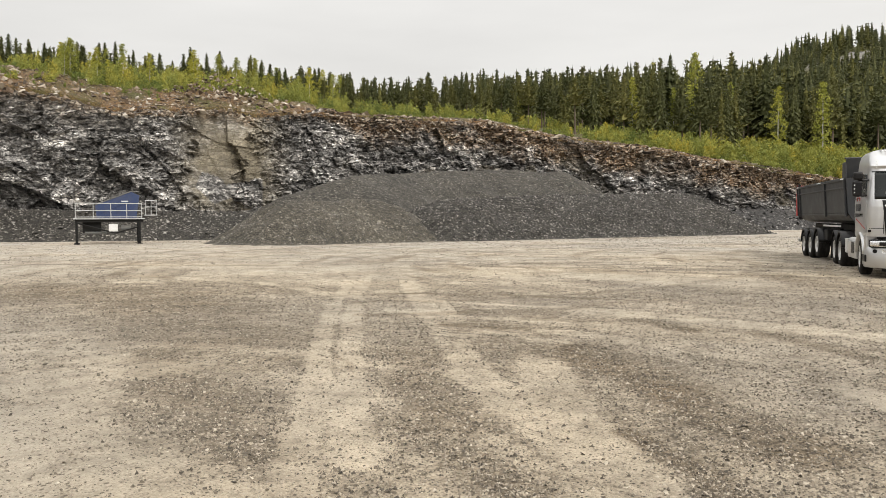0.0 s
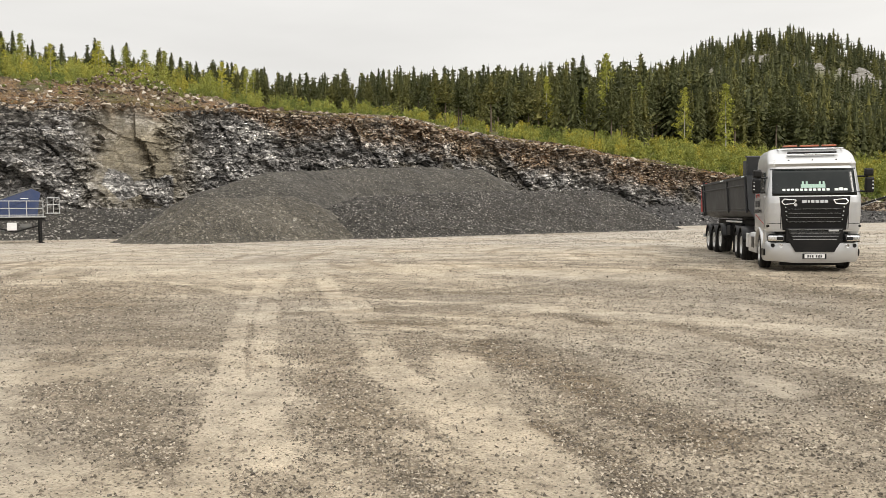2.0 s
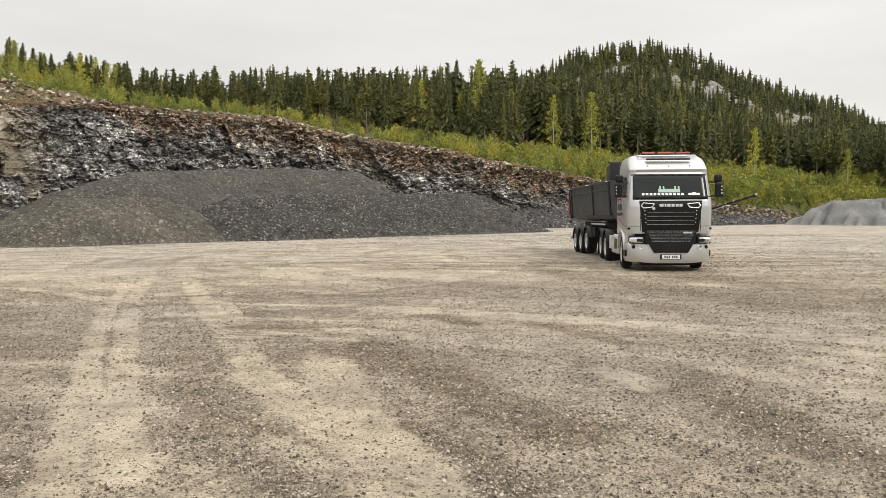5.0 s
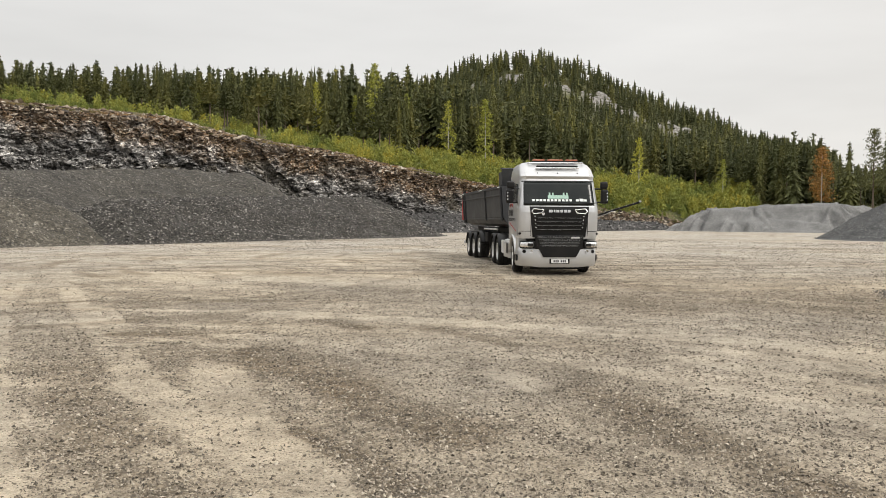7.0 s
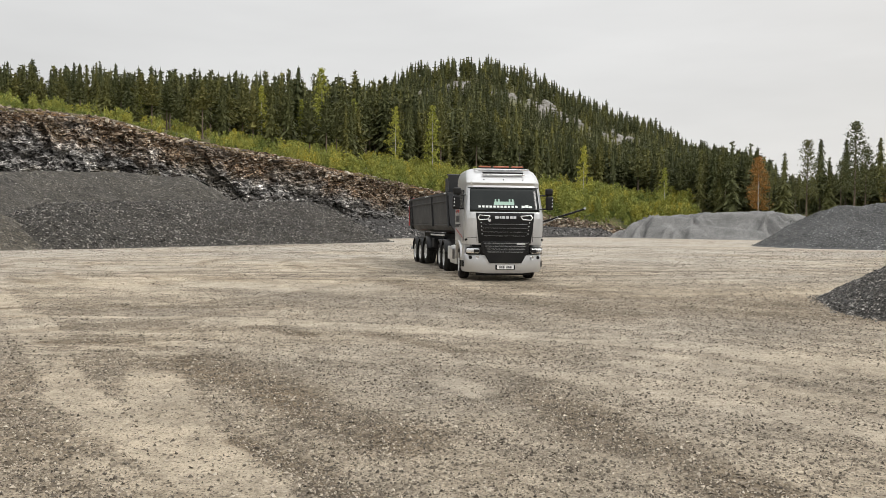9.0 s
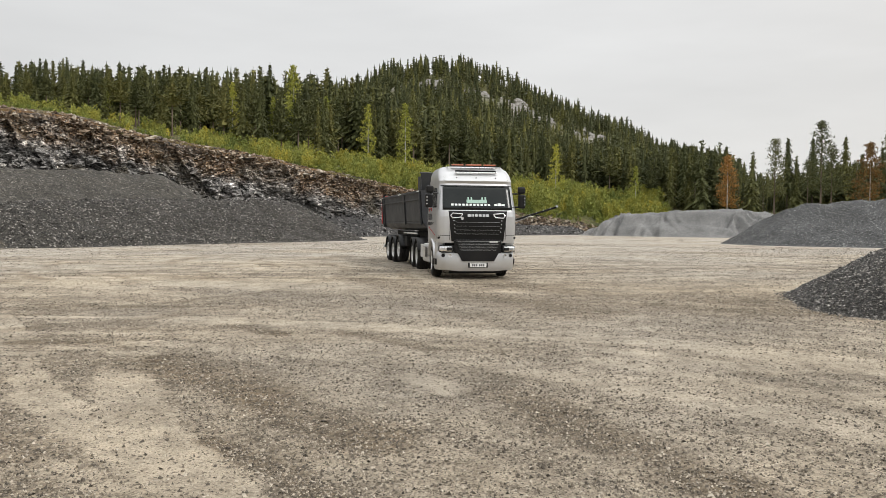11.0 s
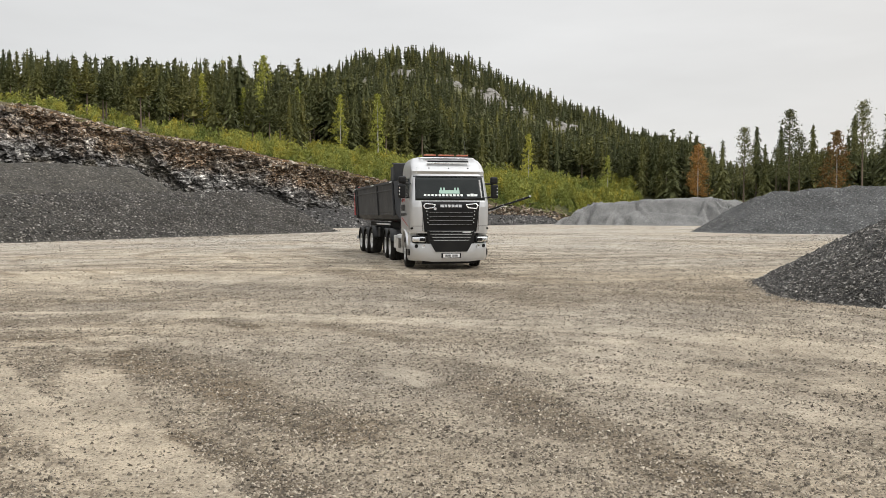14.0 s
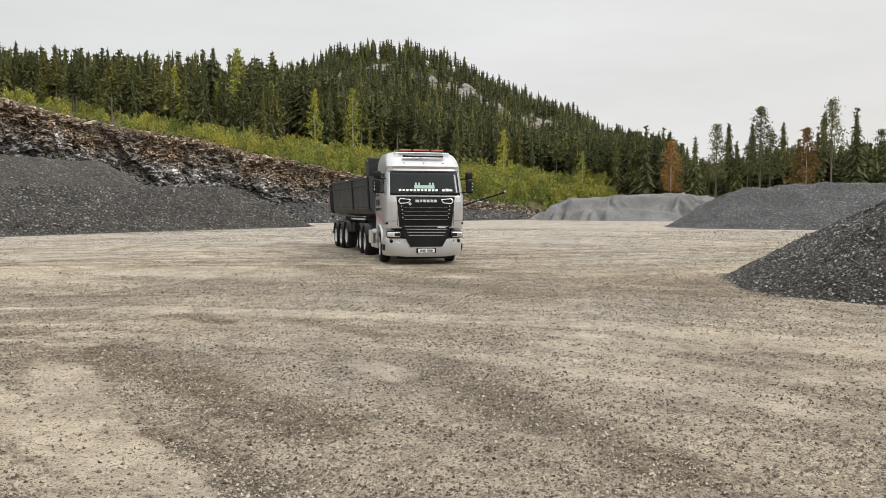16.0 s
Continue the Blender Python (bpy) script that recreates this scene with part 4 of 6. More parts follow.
def conifer_crown(seed, levels, boughs, leaves, low, spread, droop, taper=0.85, core=0.5, ragged=0.3, tufts=0, tuft=0.012):
    """Feathered boughs in whorls round a leader of height 1, over a dense inner cone of twigs."""
    rng = np.random.default_rng(seed)
    tri = []
    for i in range(levels):
        u = (i + rng.uniform(-0.3, 0.3)) / levels
        z = low + (0.985 - low) * min(max(u, 0.0), 1.0) ** 0.9
        top = (1 - z) / (1 - low)
        reach = spread * min(1.0, top * 1.05 + 0.03) ** taper * (0.72 + 0.28 * min(1.0, (1 - top) * 5 + 0.25)) * rng.uniform(1 - ragged, 1 + ragged * 0.5) + 0.004
        n = max(4, int(boughs * (0.6 + 0.5 * top)))
        a0 = rng.uniform(0, 6.28)
        for k in range(n):
            a = a0 + 6.283 * k / n + rng.normal(0, 0.2)
            length = reach * rng.uniform(0.5, 1.15)
            d = np.array([math.cos(a), math.sin(a), 0.0])
            sd = np.array([-math.sin(a), math.cos(a), 0.0])
            fall = length * droop * rng.uniform(0.7, 1.3)
            z1 = z + rng.normal(0, 0.006)
            for c in range(leaves):
                t0, t1 = 0.18 + 0.7 * c / leaves, 0.18 + 0.7 * (c + 1.2) / leaves
                w = length * 0.3 * (1.1 - t0) + 0.002
                p0 = d * length * t0 + np.array([0, 0, z1 - fall * t0 * t0])
                p1 = d * length * t1 + np.array([0, 0, z1 - fall * t1 * t1])
                for side in (-1, 1):
                    tip = p1 + sd * side * w * rng.uniform(0.6, 1.1) + d * w * rng.uniform(0.2, 0.7) - np.array([0, 0, w * rng.uniform(0.1, 0.55)])
                    tri += [p0, p1, tip] if side > 0 else [p1, p0, tip]
            for c in range(tufts):
                t0 = rng.uniform(0.35, 1.05)
                p = d * length * t0 + sd * rng.normal(0, 0.16) * length + np.array([0, 0, z1 - fall * t0 * t0 + rng.normal(0, 0.25) * tuft])
                e1, e2 = rng.normal(0, 1, 3), rng.normal(0, 1, 3)
                tri += [p - e1 * tuft * 0.6, p + e1 * tuft * 0.6, p + e2 * tuft]
            e = d * length * 0.8 + np.array([0, 0, z1 - fall * 0.64])
            tri += [e + sd * length * 0.1, e - sd * length * 0.1, d * length * 1.08 + np.array([0, 0, z1 - fall * 1.1])]
    sides, rings = 6, 6
    for i in range(rings):
        z0, z1 = low + (0.96 - low) * i / rings, low + (0.96 - low) * (i + 1.5) / rings
        r0 = core * spread * max(0.05, (1 - z0) / (1 - low)) ** taper
        a0 = rng.uniform(0, 6.28)
        for k in range(sides):
            ring = [np.array([r0 * rng.uniform(0.8, 1.2) * math.cos(a0 + q), r0 * math.sin(a0 + q), z0 + rng.normal(0, 0.01)]) for q in (6.283 * k / sides, 6.283 * (k + 1.15) / sides)]
            tri += [ring[0], ring[1], np.array([0, 0, min(z1, 0.97)])]
    tri += [np.array(q) for q in ((0.006, 0, 0.94), (-0.006, 0.003, 0.94), (0, 0, 1.005))]
    return np.array(tri)


def puff_crown(seed, n_clumps, low, high, spread, per, size, lean=0.0, taper=1.0):
    """Leaf clumps on limb ends, leaving gaps between them."""
    rng = np.random.default_rng(seed)
    tri = []
    for i in range(n_clumps):
        u = (i + rng.uniform(0, 1)) / n_clumps
        z = low + (high - low) * u
        prof = (math.sin(math.pi * min(1, 0.12 + 0.86 * u)) ** 0.6) * (1 - taper * 0.45 * u) if taper < 2 else (1.02 - u) ** 0.7
        a = i * 2.4 + rng.uniform(-0.5, 0.5)
        r = spread * prof * rng.uniform(0.25, 1.0)
        c = np.array([r * math.cos(a) + lean * z, r * math.sin(a), z])
        cr = spread * rng.uniform(0.28, 0.5) * (0.5 + 0.6 * prof)
        pts = rng.normal(0, 0.5, (per, 3)) * np.array([cr, cr, cr * 0.62]) + c
        for p in pts:
            e1 = rng.normal(0, 1, 3)
            e1 /= np.linalg.norm(e1)
            e2 = np.cross(e1, rng.normal(0, 1, 3))
            e2 /= np.linalg.norm(e2) + 1e-6
            w = size * rng.uniform(0.6, 1.4)
            tri += [p - e1 * w, p + e1 * w * 0.7 + e2 * w * 0.5, p + e2 * w]
    return np.array(tri)


def tri_mesh(name, tri, mat):
    return mesh_from(name, tri, np.arange(len(tri)).reshape(-1, 3), mat)


def limbs(seed, low, high, spread, n, r):
    """Thin tapered limbs from the stem out into the crown."""
    rng = np.random.default_rng(seed)
    tri = []
    for i in range(n):
        z = low + (high - low) * (i + 0.5) / n
        a = i * 2.4
        end = np.array([math.cos(a) * spread * rng.uniform(0.5, 0.9), math.sin(a) * spread * rng.uniform(0.5, 0.9), z + spread * rng.uniform(0.0, 0.5)])
        s = np.array([0, 0, z])
        sd = np.array([-math.sin(a), math.cos(a), 0]) * r
        up = np.array([0, 0, r])
        for q in (sd, up):
            tri += [s - q, s + q, end]
    return np.array(tri)


KINDS = {"spruce": [], "pine": [], "birch": [], "aspen": []}
for i in range(6):
    crown = conifer_crown(100 + i, 30, 9, 5, (0.08, 0.14, 0.05, 0.2, 0.1, 0.26)[i], (0.2, 0.175, 0.22, 0.18, 0.2, 0.185)[i], 0.5, 1.0, tufts=5, tuft=0.011)
    KINDS["spruce"].append((trunk_mesh("spruce_trunk", BARK_DARK, 0.97, 0.011, 20 + i, 0.004), tri_mesh("spruce_crown", crown, SPRUCE)))
for i in range(6):
    lo = (0.34, 0.42, 0.28, 0.38, 0.24, 0.5)[i]
    crown = np.concatenate([conifer_crown(200 + i, 17, 8, 4, lo, (0.2, 0.185, 0.21, 0.18, 0.2, 0.18)[i], -0.22, 1.0, 0.42, 0.6, 9, 0.012), limbs(220 + i, lo - 0.12, 0.9, 0.11, 18, 0.003)])
    KINDS["pine"].append((trunk_mesh("pine_trunk", BARK_PINE, 0.95, 0.011, 40 + i, 0.012), tri_mesh("pine_crown", crown, PINE)))
for i in range(3):
    crown = puff_crown(300 + i, 38, 0.16, 1.0, 0.16, 40, 0.017, taper=1.5)
    KINDS["birch"].append((trunk_mesh("birch_trunk", BARK_BIRCH, 0.93, 0.008, 60 + i, 0.015), tri_mesh("birch_crown", crown, BIRCH)))
KINDS["aspen"].append((trunk_mesh("aspen_trunk", BARK_BIRCH, 0.93, 0.009, 70, 0.012), tri_mesh("aspen_crown", puff_crown(330, 40, 0.28, 1.0, 0.18, 56, 0.0165, taper=1.3), ASPEN)))
KINDS["airy"] = []
for i in range(4):
    lo = (0.42, 0.5, 0.34, 0.46)[i]
    crown = np.concatenate([puff_crown(240 + i, 32, lo, 1.0, 0.16, 60, 0.0125, taper=2), limbs(250 + i, lo - 0.06, 0.94, 0.12, 26, 0.003)])
    KINDS["airy"].append((trunk_mesh("pine_trunk", BARK_PINE, 0.97, 0.009, 80 + i, 0.01), tri_mesh("pine_crown", crown, PINE)))

TREE_LABELS = {
    "spruce": ("tall dark green spruce on the forest edge", "spruce"),
    "pine": ("tall pine with bare lower trunk and ragged crown", "pine"),
    "airy": ("tall open-crowned pine with thin bare trunk", "pine"),
    "birch": ("slim birch with yellow-green leaves and pale trunk", "birch"),
    "aspen": ("slender tree in orange autumn leaf", "autumn tree"),
}


def plant(kind, az, r, height, variant, turn, base=None):
    x, y = polar(az, r)
    z = float(land(az, r)) if base is None else base
    label, cat = TREE_LABELS[kind]
    root = empty(cat.replace(" ", "_"), pose(float(x), float(y), z - 0.1, 0, 0, turn), label, cat, "trees of the forest edge")
    girth = height * (1.5 if height < 5 else 1.25 if height < 9 else 1.0)
    root.scale = (girth, girth, height)
    tm, cm = KINDS[kind][variant % len(KINDS[kind])]
    mesh_part("trunk", tm, root)
    mesh_part("crown", cm, root)
    return root


def forest_edge():
    rng = np.random.default_rng(77)
    for i in range(250):
        az = 52 - 98 * (i + rng.uniform(-0.4, 0.4)) / 250
        r = float(FOREST_R(az)) + rng.uniform(-4, 22)
        top = EYE + r * math.tan(math.radians(float(TREE_EL(az))))
        height = (top - float(land(az, r))) * rng.uniform(0.68, 1.05)
        if az > 30:
            height *= rng.uniform(0.6, 1.0)
        if az < -29:
            if rng.uniform() < 0.35:
                continue
            height *= rng.uniform(0.55, 1.05)
        height = max(4.5, min(24, height))
        p = 0.5 if az > -3 else (0.25 if az > -24 else 0.55)
        kind = ("airy" if az < -27 else "pine") if rng.uniform() < p else "spruce"
        plant(kind, az, r, height, int(rng.integers(0, 6)), float(rng.uniform(0, 360)))
    # single birches and coloured trees before the forest: bearing, distance, height
    for az, r, hh in ((1.75, 140, 15.5), (3.1, 141, 9.5), (-0.6, 143, 11.5), (5.3, 134, 7.0), (-6.3, 142, 13.5), (5.9, 147, 11), (-3.6, 146, 12), (-17.2, 158, 12.0), (28.0, 112, 5.0), (14.0, 128, 4.5), (-22.8, 168, 10), (42.3, 92, 2.6), (44.0, 95, 2.6), (38.5, 98, 2.8)):
        plant("birch", az, r, hh, int(rng.integers(0, 3)), float(rng.uniform(0, 360)))
    for az, r, hh in ((-28.9, 164, 14.0), (-37.5, 149, 15.5)):
        plant("aspen", az, r, hh, 0, float(rng.uniform(0, 360)))
    # smaller conifers on the terrace in front of the forest
    for i in range(70):
        az = float(rng.uniform(-1, 29))
        rw, rf = float(WALL_R(az)), float(FOREST_R(az))
        r = rw + (rf - rw) * float(rng.uniform(0.35, 0.95))
        top = EYE + r * math.tan(math.radians(float(TREE_EL(az)) - rng.uniform(0.3, 2.4))) - float(land(az, r))
        plant("pine" if rng.uniform() < 0.4 else "spruce", az, r, max(2.0, min(11, top)), int(rng.integers(0, 6)), float(rng.uniform(0, 360)))
    for i in range(26):
        az = float(rng.uniform(25, 53))
        r = float(WALL_R(az)) + float(rng.uniform(10, 26))
        top = EYE + r * math.tan(math.radians(float(TREE_EL(az)) - rng.uniform(0.0, 0.9))) - float(land(az, r))
        plant("birch", az, r, max(1.2, min(4.6, top)), int(rng.integers(0, 3)), float(rng.uniform(0, 360)))
    # tall single trees
    for kind, az, r, hh in (("spruce", 2.25, 152, 15.8), ("airy", -34.7, 148, 19.5), ("airy", -35.3, 151, 15.5), ("airy", -31.9, 150, 17.0), ("spruce", -30.5, 160, 16.0), ("airy", -39.0, 146, 16), ("spruce", -40.4, 148, 15)):
        plant(kind, az, r, hh, int(rng.integers(0, 6)), float(rng.uniform(0, 360)))
    # young spruces along the terrace edge
    for i in range(60):
        az = float(rng.uniform(24, 53))
        r = float(WALL_R(az)) + float(rng.uniform(14, 44))
        top = EYE + r * math.tan(math.radians(float(TREE_EL(az)) - rng.uniform(-0.1, 1.0)))
        plant("spruce", az, r, max(1.2, min(9, top - float(land(az, r)))), int(rng.integers(0, 6)), float(rng.uniform(0, 360)))


forest_edge()


def far_forest():
    """Trees past the edge rows and over the hill, too many to count."""
    rng = np.random.default_rng(91)
    temps = [conifer_crown(500 + i, 11, 7, 1, 0.1, (0.19, 0.22, 0.17, 0.2)[i], 0.55, 1.0, core=0.55, ragged=0.4, tufts=1, tuft=0.022) for i in range(4)]
    stem = np.array([(-0.012, 0, 0), (0.012, 0, 0), (0, 0, 0.8), (0, -0.012, 0), (0, 0.012, 0), (0, 0, 0.8)])
    temps += [np.concatenate([conifer_crown(520 + i, 9, 7, 1, 0.36, (0.17, 0.19, 0.16, 0.18)[i], -0.2, 0.92, 0.5, 0.6, 2, 0.022), stem]) for i in range(4)]
    tones = []
    out = []
    for az_lo, az_hi, r_lo, r_hi, count in ((-52, 54, 6, 62, 2100), (-30, 14, 75, 330, 3500)):
        for i in range(count):
            az = rng.uniform(az_lo, az_hi)
            r = float(FOREST_R(az)) + rng.uniform(r_lo, r_hi)
            if r_lo > 50 and rng.uniform() > r / 480:
                continue
            if r_lo < 50 and az > -3 and r > 196:
                continue
            b = float(bareness(np.array([az, az, az]), np.array([r, r + 12, r + 22])).max())
            if rng.uniform() < b * 0.86:
                continue
            z = float(land(az, r))
            if r_lo < 50:
                top = EYE + r * math.tan(math.radians(float(TREE_EL(az)))) * rng.uniform(0.8, 1.0) * (0.68 if az < -29 else 0.88 if az > 30 else 1.0)
                hh = max(6, min(22, top - z))
            else:
                hh = rng.uniform(7, 15)
            x, y = polar(az, r)
            t = temps[int(rng.integers(0, 8))] if rng.uniform() < 0.6 else temps[int(rng.integers(4, 8))]
            a = rng.uniform(0, 6.28)
            c, s = math.cos(a), math.sin(a)
            wide = rng.uniform(0.9, 1.25)
            tones.append(np.full(len(t), rng.uniform(0, 1) ** 1.3))
            out.append(np.stack([(t[:, 0] * c - t[:, 1] * s) * wide * hh + x, (t[:, 0] * s + t[:, 1] * c) * wide * hh + y, t[:, 2] * hh + z - 0.2], -1))
    tri = np.concatenate(out)
    me = tri_mesh("forest", tri, FOREST)
    add_attr(me, "tone", np.concatenate(tones))
    tagged(new("forest", me), "dense dark conifer forest covering the hill", "forest", kind="stuff")


far_forest()


def shrubs():
    """Birch and willow saplings, each a plume of leafy shoots, and grass tufts on the terrace above the face."""
    rng = np.random.default_rng(55)
    out, tones = [], []
    for i in range(7600):
        az = rng.uniform(-25, 52)
        rw, rf = float(WALL_R(az)), float(FOREST_R(az))
        u = rng.uniform(0, 1) ** 1.3
        r = rw + 1.6 + (rf + 4 - rw) * u
        if az < -19:
            r = max(r, 152 + rng.uniform(0, 14))
        dens = fbm(np.array([az / 1.6]), np.array([r / 7]), 3, 66)[0]
        thick = float(np.interp(az, [2, 9, 26, 31], [1.0, 0.42, 0.42, 0.9]))
        if dens < 0.66 - 0.36 * thick + rng.uniform(-0.06, 0.06):
            continue
        gap = float(np.interp(az, [-10, 8, 28, 31, 42, 46], [0.2, 2.0, 3.0, 5.5, 5.5, 3.0]))
        if r - rw < gap * (0.6 + dens) and rng.uniform() < 0.93:
            continue
        clump = fbm(np.array([az / 0.7]), np.array([r / 4.0]), 2, 67)[0]
        tall = rng.uniform() < 0.08 + 0.9 * np.clip((clump - 0.48) * 4, 0, 1)
        hh = (rng.uniform(1.6, 3.6) if tall else rng.uniform(0.25, 0.9)) * float(np.interp(az, [-19, -14, 0, 8, 26, 31], [1.35, 1.35, 0.9, 0.55, 0.55, 1.1])) * (0.6 + 0.7 * dens)
        hh *= float(np.clip((r - rw) / 6, 0.45, 1))
        x, y = polar(az, r)
        z = float(land(az, r))
        cap = EYE + r * math.tan(math.radians(float(TREE_EL(az)) - (rng.uniform(1.0, 2.3) if az > 26 else 1.2))) - z
        hh = max(0.3, min(hh, cap))
        shoots = 2 + int(hh * 1.6)
        if az > 29 and r - rw < gap * 1.4:
            tall, hh = False, min(hh, 0.8)
        tone = float(np.clip(rng.normal(0.46, 0.14) + (clump - 0.5) * 0.9 + (0.18 if rng.uniform() < 0.06 else 0) - (0.16 if not tall else 0), 0, 1))
        for k in range(shoots):
            n = int((12 + 14 * hh) * (2.0 if r < 96 else 1.25))
            lean = rng.normal(0, 0.16, 2)
            top = hh * rng.uniform(0.6, 1.0)
            base = np.array([x, y]) + rng.normal(0, 0.13 * hh + 0.06, 2)
            h = rng.uniform(0.0, 1.0, n) ** 0.85
            sp = 0.03 + top * 0.13 * (1.05 - h) ** 0.7
            p = np.stack([base[0] + lean[0] * h * top + rng.normal(0, 1, n) * sp, base[1] + lean[1] * h * top + rng.normal(0, 1, n) * sp, z + h * top], -1)
            up = rng.normal(0, 0.5, (n, 3)) + np.array([0, 0, 0.9])
            side = rng.normal(0, 1, (n, 3)) * np.array([1, 1, 0.35])
            w = rng.uniform(0.0004, 0.00078, n)[:, None] * r * (1.0 if r < 96 else 1.2)
            out.append(np.stack([p - side * w * 0.7, p + side * w * 0.7, p + up * w * 2.0], 1).reshape(-1, 3))
            tones.append(np.full(n * 3, min(1.0, max(0.0, tone + rng.normal(0, 0.05)))))
    tri = np.concatenate(out)
    me = tri_mesh("shrubs", tri, SHRUB)
    add_attr(me, "tone", np.concatenate(tones))
    tagged(new("shrubs", me), "yellow-green saplings and grass on the terrace", "shrubs", kind="stuff")


shrubs()


# ---- vehicles and machines: materials ----
def paint(name, col, rough=0.35, metal=0.0, dirt=0.25, dirt_col=(0.25, 0.22, 0.17), coat=0.0, scale=2.0, spec=0.5, grain=0.1):
    m, n, l, b = material(name)
    f = tex(n, l, "noise", scale, 7, rough=0.7).outputs[0]
    g = tex(n, l, "noise", scale * 14, 3).outputs[0]
    k = ramp(n, l, f, [(0.42, grey(0)), (0.75, grey(dirt))])
    c = mixc(n, l, k, col, dirt_col)
    c = mixc(n, l, 1.0, c, ramp(n, l, g, [(0.3, grey(1 - grain)), (0.7, grey(1 + grain * 0.6))]), "MULTIPLY")
    l.new(c, b.inputs["Base Color"])
    l.new(ramp(n, l, f, [(0.3, grey(rough)), (0.8, grey(min(1, rough + 0.35)))]), b.inputs["Roughness"])
    b.inputs["Metallic"].default_value = metal
    b.inputs["Coat Weight"].default_value = coat
    b.inputs["Specular IOR Level"].default_value = spec
    return m


CAB_PAINT = paint("silver_white_paint", (0.54, 0.545, 0.55), 0.25, 0.7, 0.05, coat=0.5, grain=0.01, scale=0.8)
BLACK_PLASTIC = paint("black_plastic", (0.005, 0.005, 0.0055), 0.3, 0, 0.03, spec=0.25)
GLASS_DARK = paint("dark_windscreen_glass", (0.004, 0.007, 0.0065), 0.04, 0, 0.01, spec=0.35)
RUBBER = paint("tyre_rubber", (0.013, 0.0125, 0.012), 0.85, 0, 0.35, (0.09, 0.08, 0.068), scale=5, spec=0.2)
ALLOY = paint("dull_aluminium", (0.62, 0.62, 0.61), 0.38, 0.45, 0.25)
CHROME = paint("chrome", (0.75, 0.76, 0.77), 0.12, 1.0, 0.08)
CHASSIS = paint("chassis_black", (0.009, 0.009, 0.009), 0.6, 0, 0.2, (0.07, 0.063, 0.052), spec=0.25)
TUB_STEEL = paint("charcoal_tub_paint", (0.022, 0.0235, 0.026), 0.45, 0.0, 0.3, (0.11, 0.105, 0.095), scale=1.2)
RED_PAINT = paint("red_paint", (0.45, 0.03, 0.03), 0.45, 0, 0.3)
RED_LENS = paint("red_lens", (0.5, 0.01, 0.01), 0.15, 0, 0.05)
AMBER = paint("amber_red_beacon", (0.40, 0.12, 0.06), 0.2, 0, 0.1)
LAMP_WHITE = paint("clear_lens", (0.8, 0.82, 0.82), 0.1, 0.2, 0.05)
DECAL_DARK = paint("dark_lettering", (0.03, 0.03, 0.035), 0.4, 0, 0.05)
DECAL_WHITE = paint("white_lettering", (0.72, 0.76, 0.74), 0.5, 0, 0.05)
DECAL_GREEN = paint("pale_green_picture", (0.32, 0.47, 0.40), 0.5, 0, 0.1)
PLATE = paint("white_plate", (0.75, 0.75, 0.74), 0.4, 0, 0.15)
BLUE_PAINT = paint("blue_machine_paint", (0.02, 0.04, 0.115), 0.5, 0, 0.35, (0.16, 0.15, 0.13), scale=1.5)
YELLOW_PAINT = paint("yellow_orange_paint", (0.50, 0.26, 0.035), 0.5, 0, 0.35)
GREY_PAINT = paint("pale_grey_machine_paint", (0.36, 0.36, 0.37), 0.5, 0, 0.4)
DARK_GREY = paint("dark_grey_machine_paint", (0.11, 0.115, 0.115), 0.55, 0, 0.4)
GALV = paint("galvanised_steel", (0.50, 0.51, 0.51), 0.5, 0.4, 0.3)
BELT = paint("conveyor_belt_rubber", (0.03, 0.03, 0.03), 0.8, 0, 0.4)


# ---- solid helpers ----
def box(bm, c, s, bevel=0.0, rot=None):
    vs = bmesh.ops.create_cube(bm, size=1.0)["verts"]
    for v in vs:
        v.co = Vector((v.co.x * s[0], v.co.y * s[1], v.co.z * s[2]))
    if bevel > 0:
        es = list({e for v in vs for e in v.link_edges})
        r = bmesh.ops.bevel(bm, geom=es, offset=min(bevel, min(s) * 0.45), segments=2, affect="EDGES", profile=0.6)
        vs = list({v for f in r["faces"] for v in f.verts} | {v for v in vs if v.is_valid})
    m = Matrix.Translation(c) @ (Euler([radians(a) for a in rot]).to_matrix().to_4x4() if rot else Matrix())
    for v in vs:
        v.co = m @ v.co
    return bm


def boxes(*items):
    bm = bmesh.new()
    for it in items:
        box(bm, *it)
    return bm


def rod(bm, a, b, r, sides=8):
    a, b = Vector(a), Vector(b)
    d = b - a
    q = d.to_track_quat("Z", "Y").to_matrix()
    rings = []
    for p in (a, b):
        rings.append([bm.verts.new(p + q @ Vector((r * math.cos(6.2832 * k / sides), r * math.sin(6.2832 * k / sides), 0))) for k in range(sides)])
    for k in range(sides):
        bm.faces.new((rings[0][k], rings[0][(k + 1) % sides], rings[1][(k + 1) % sides], rings[1][k]))
    bm.faces.new(rings[0][::-1])
    bm.faces.new(rings[1])
    return bm


def rods(items, sides=8):
    bm = bmesh.new()
    for a, b, r in items:
        rod(bm, a, b, r, sides)
    return bm


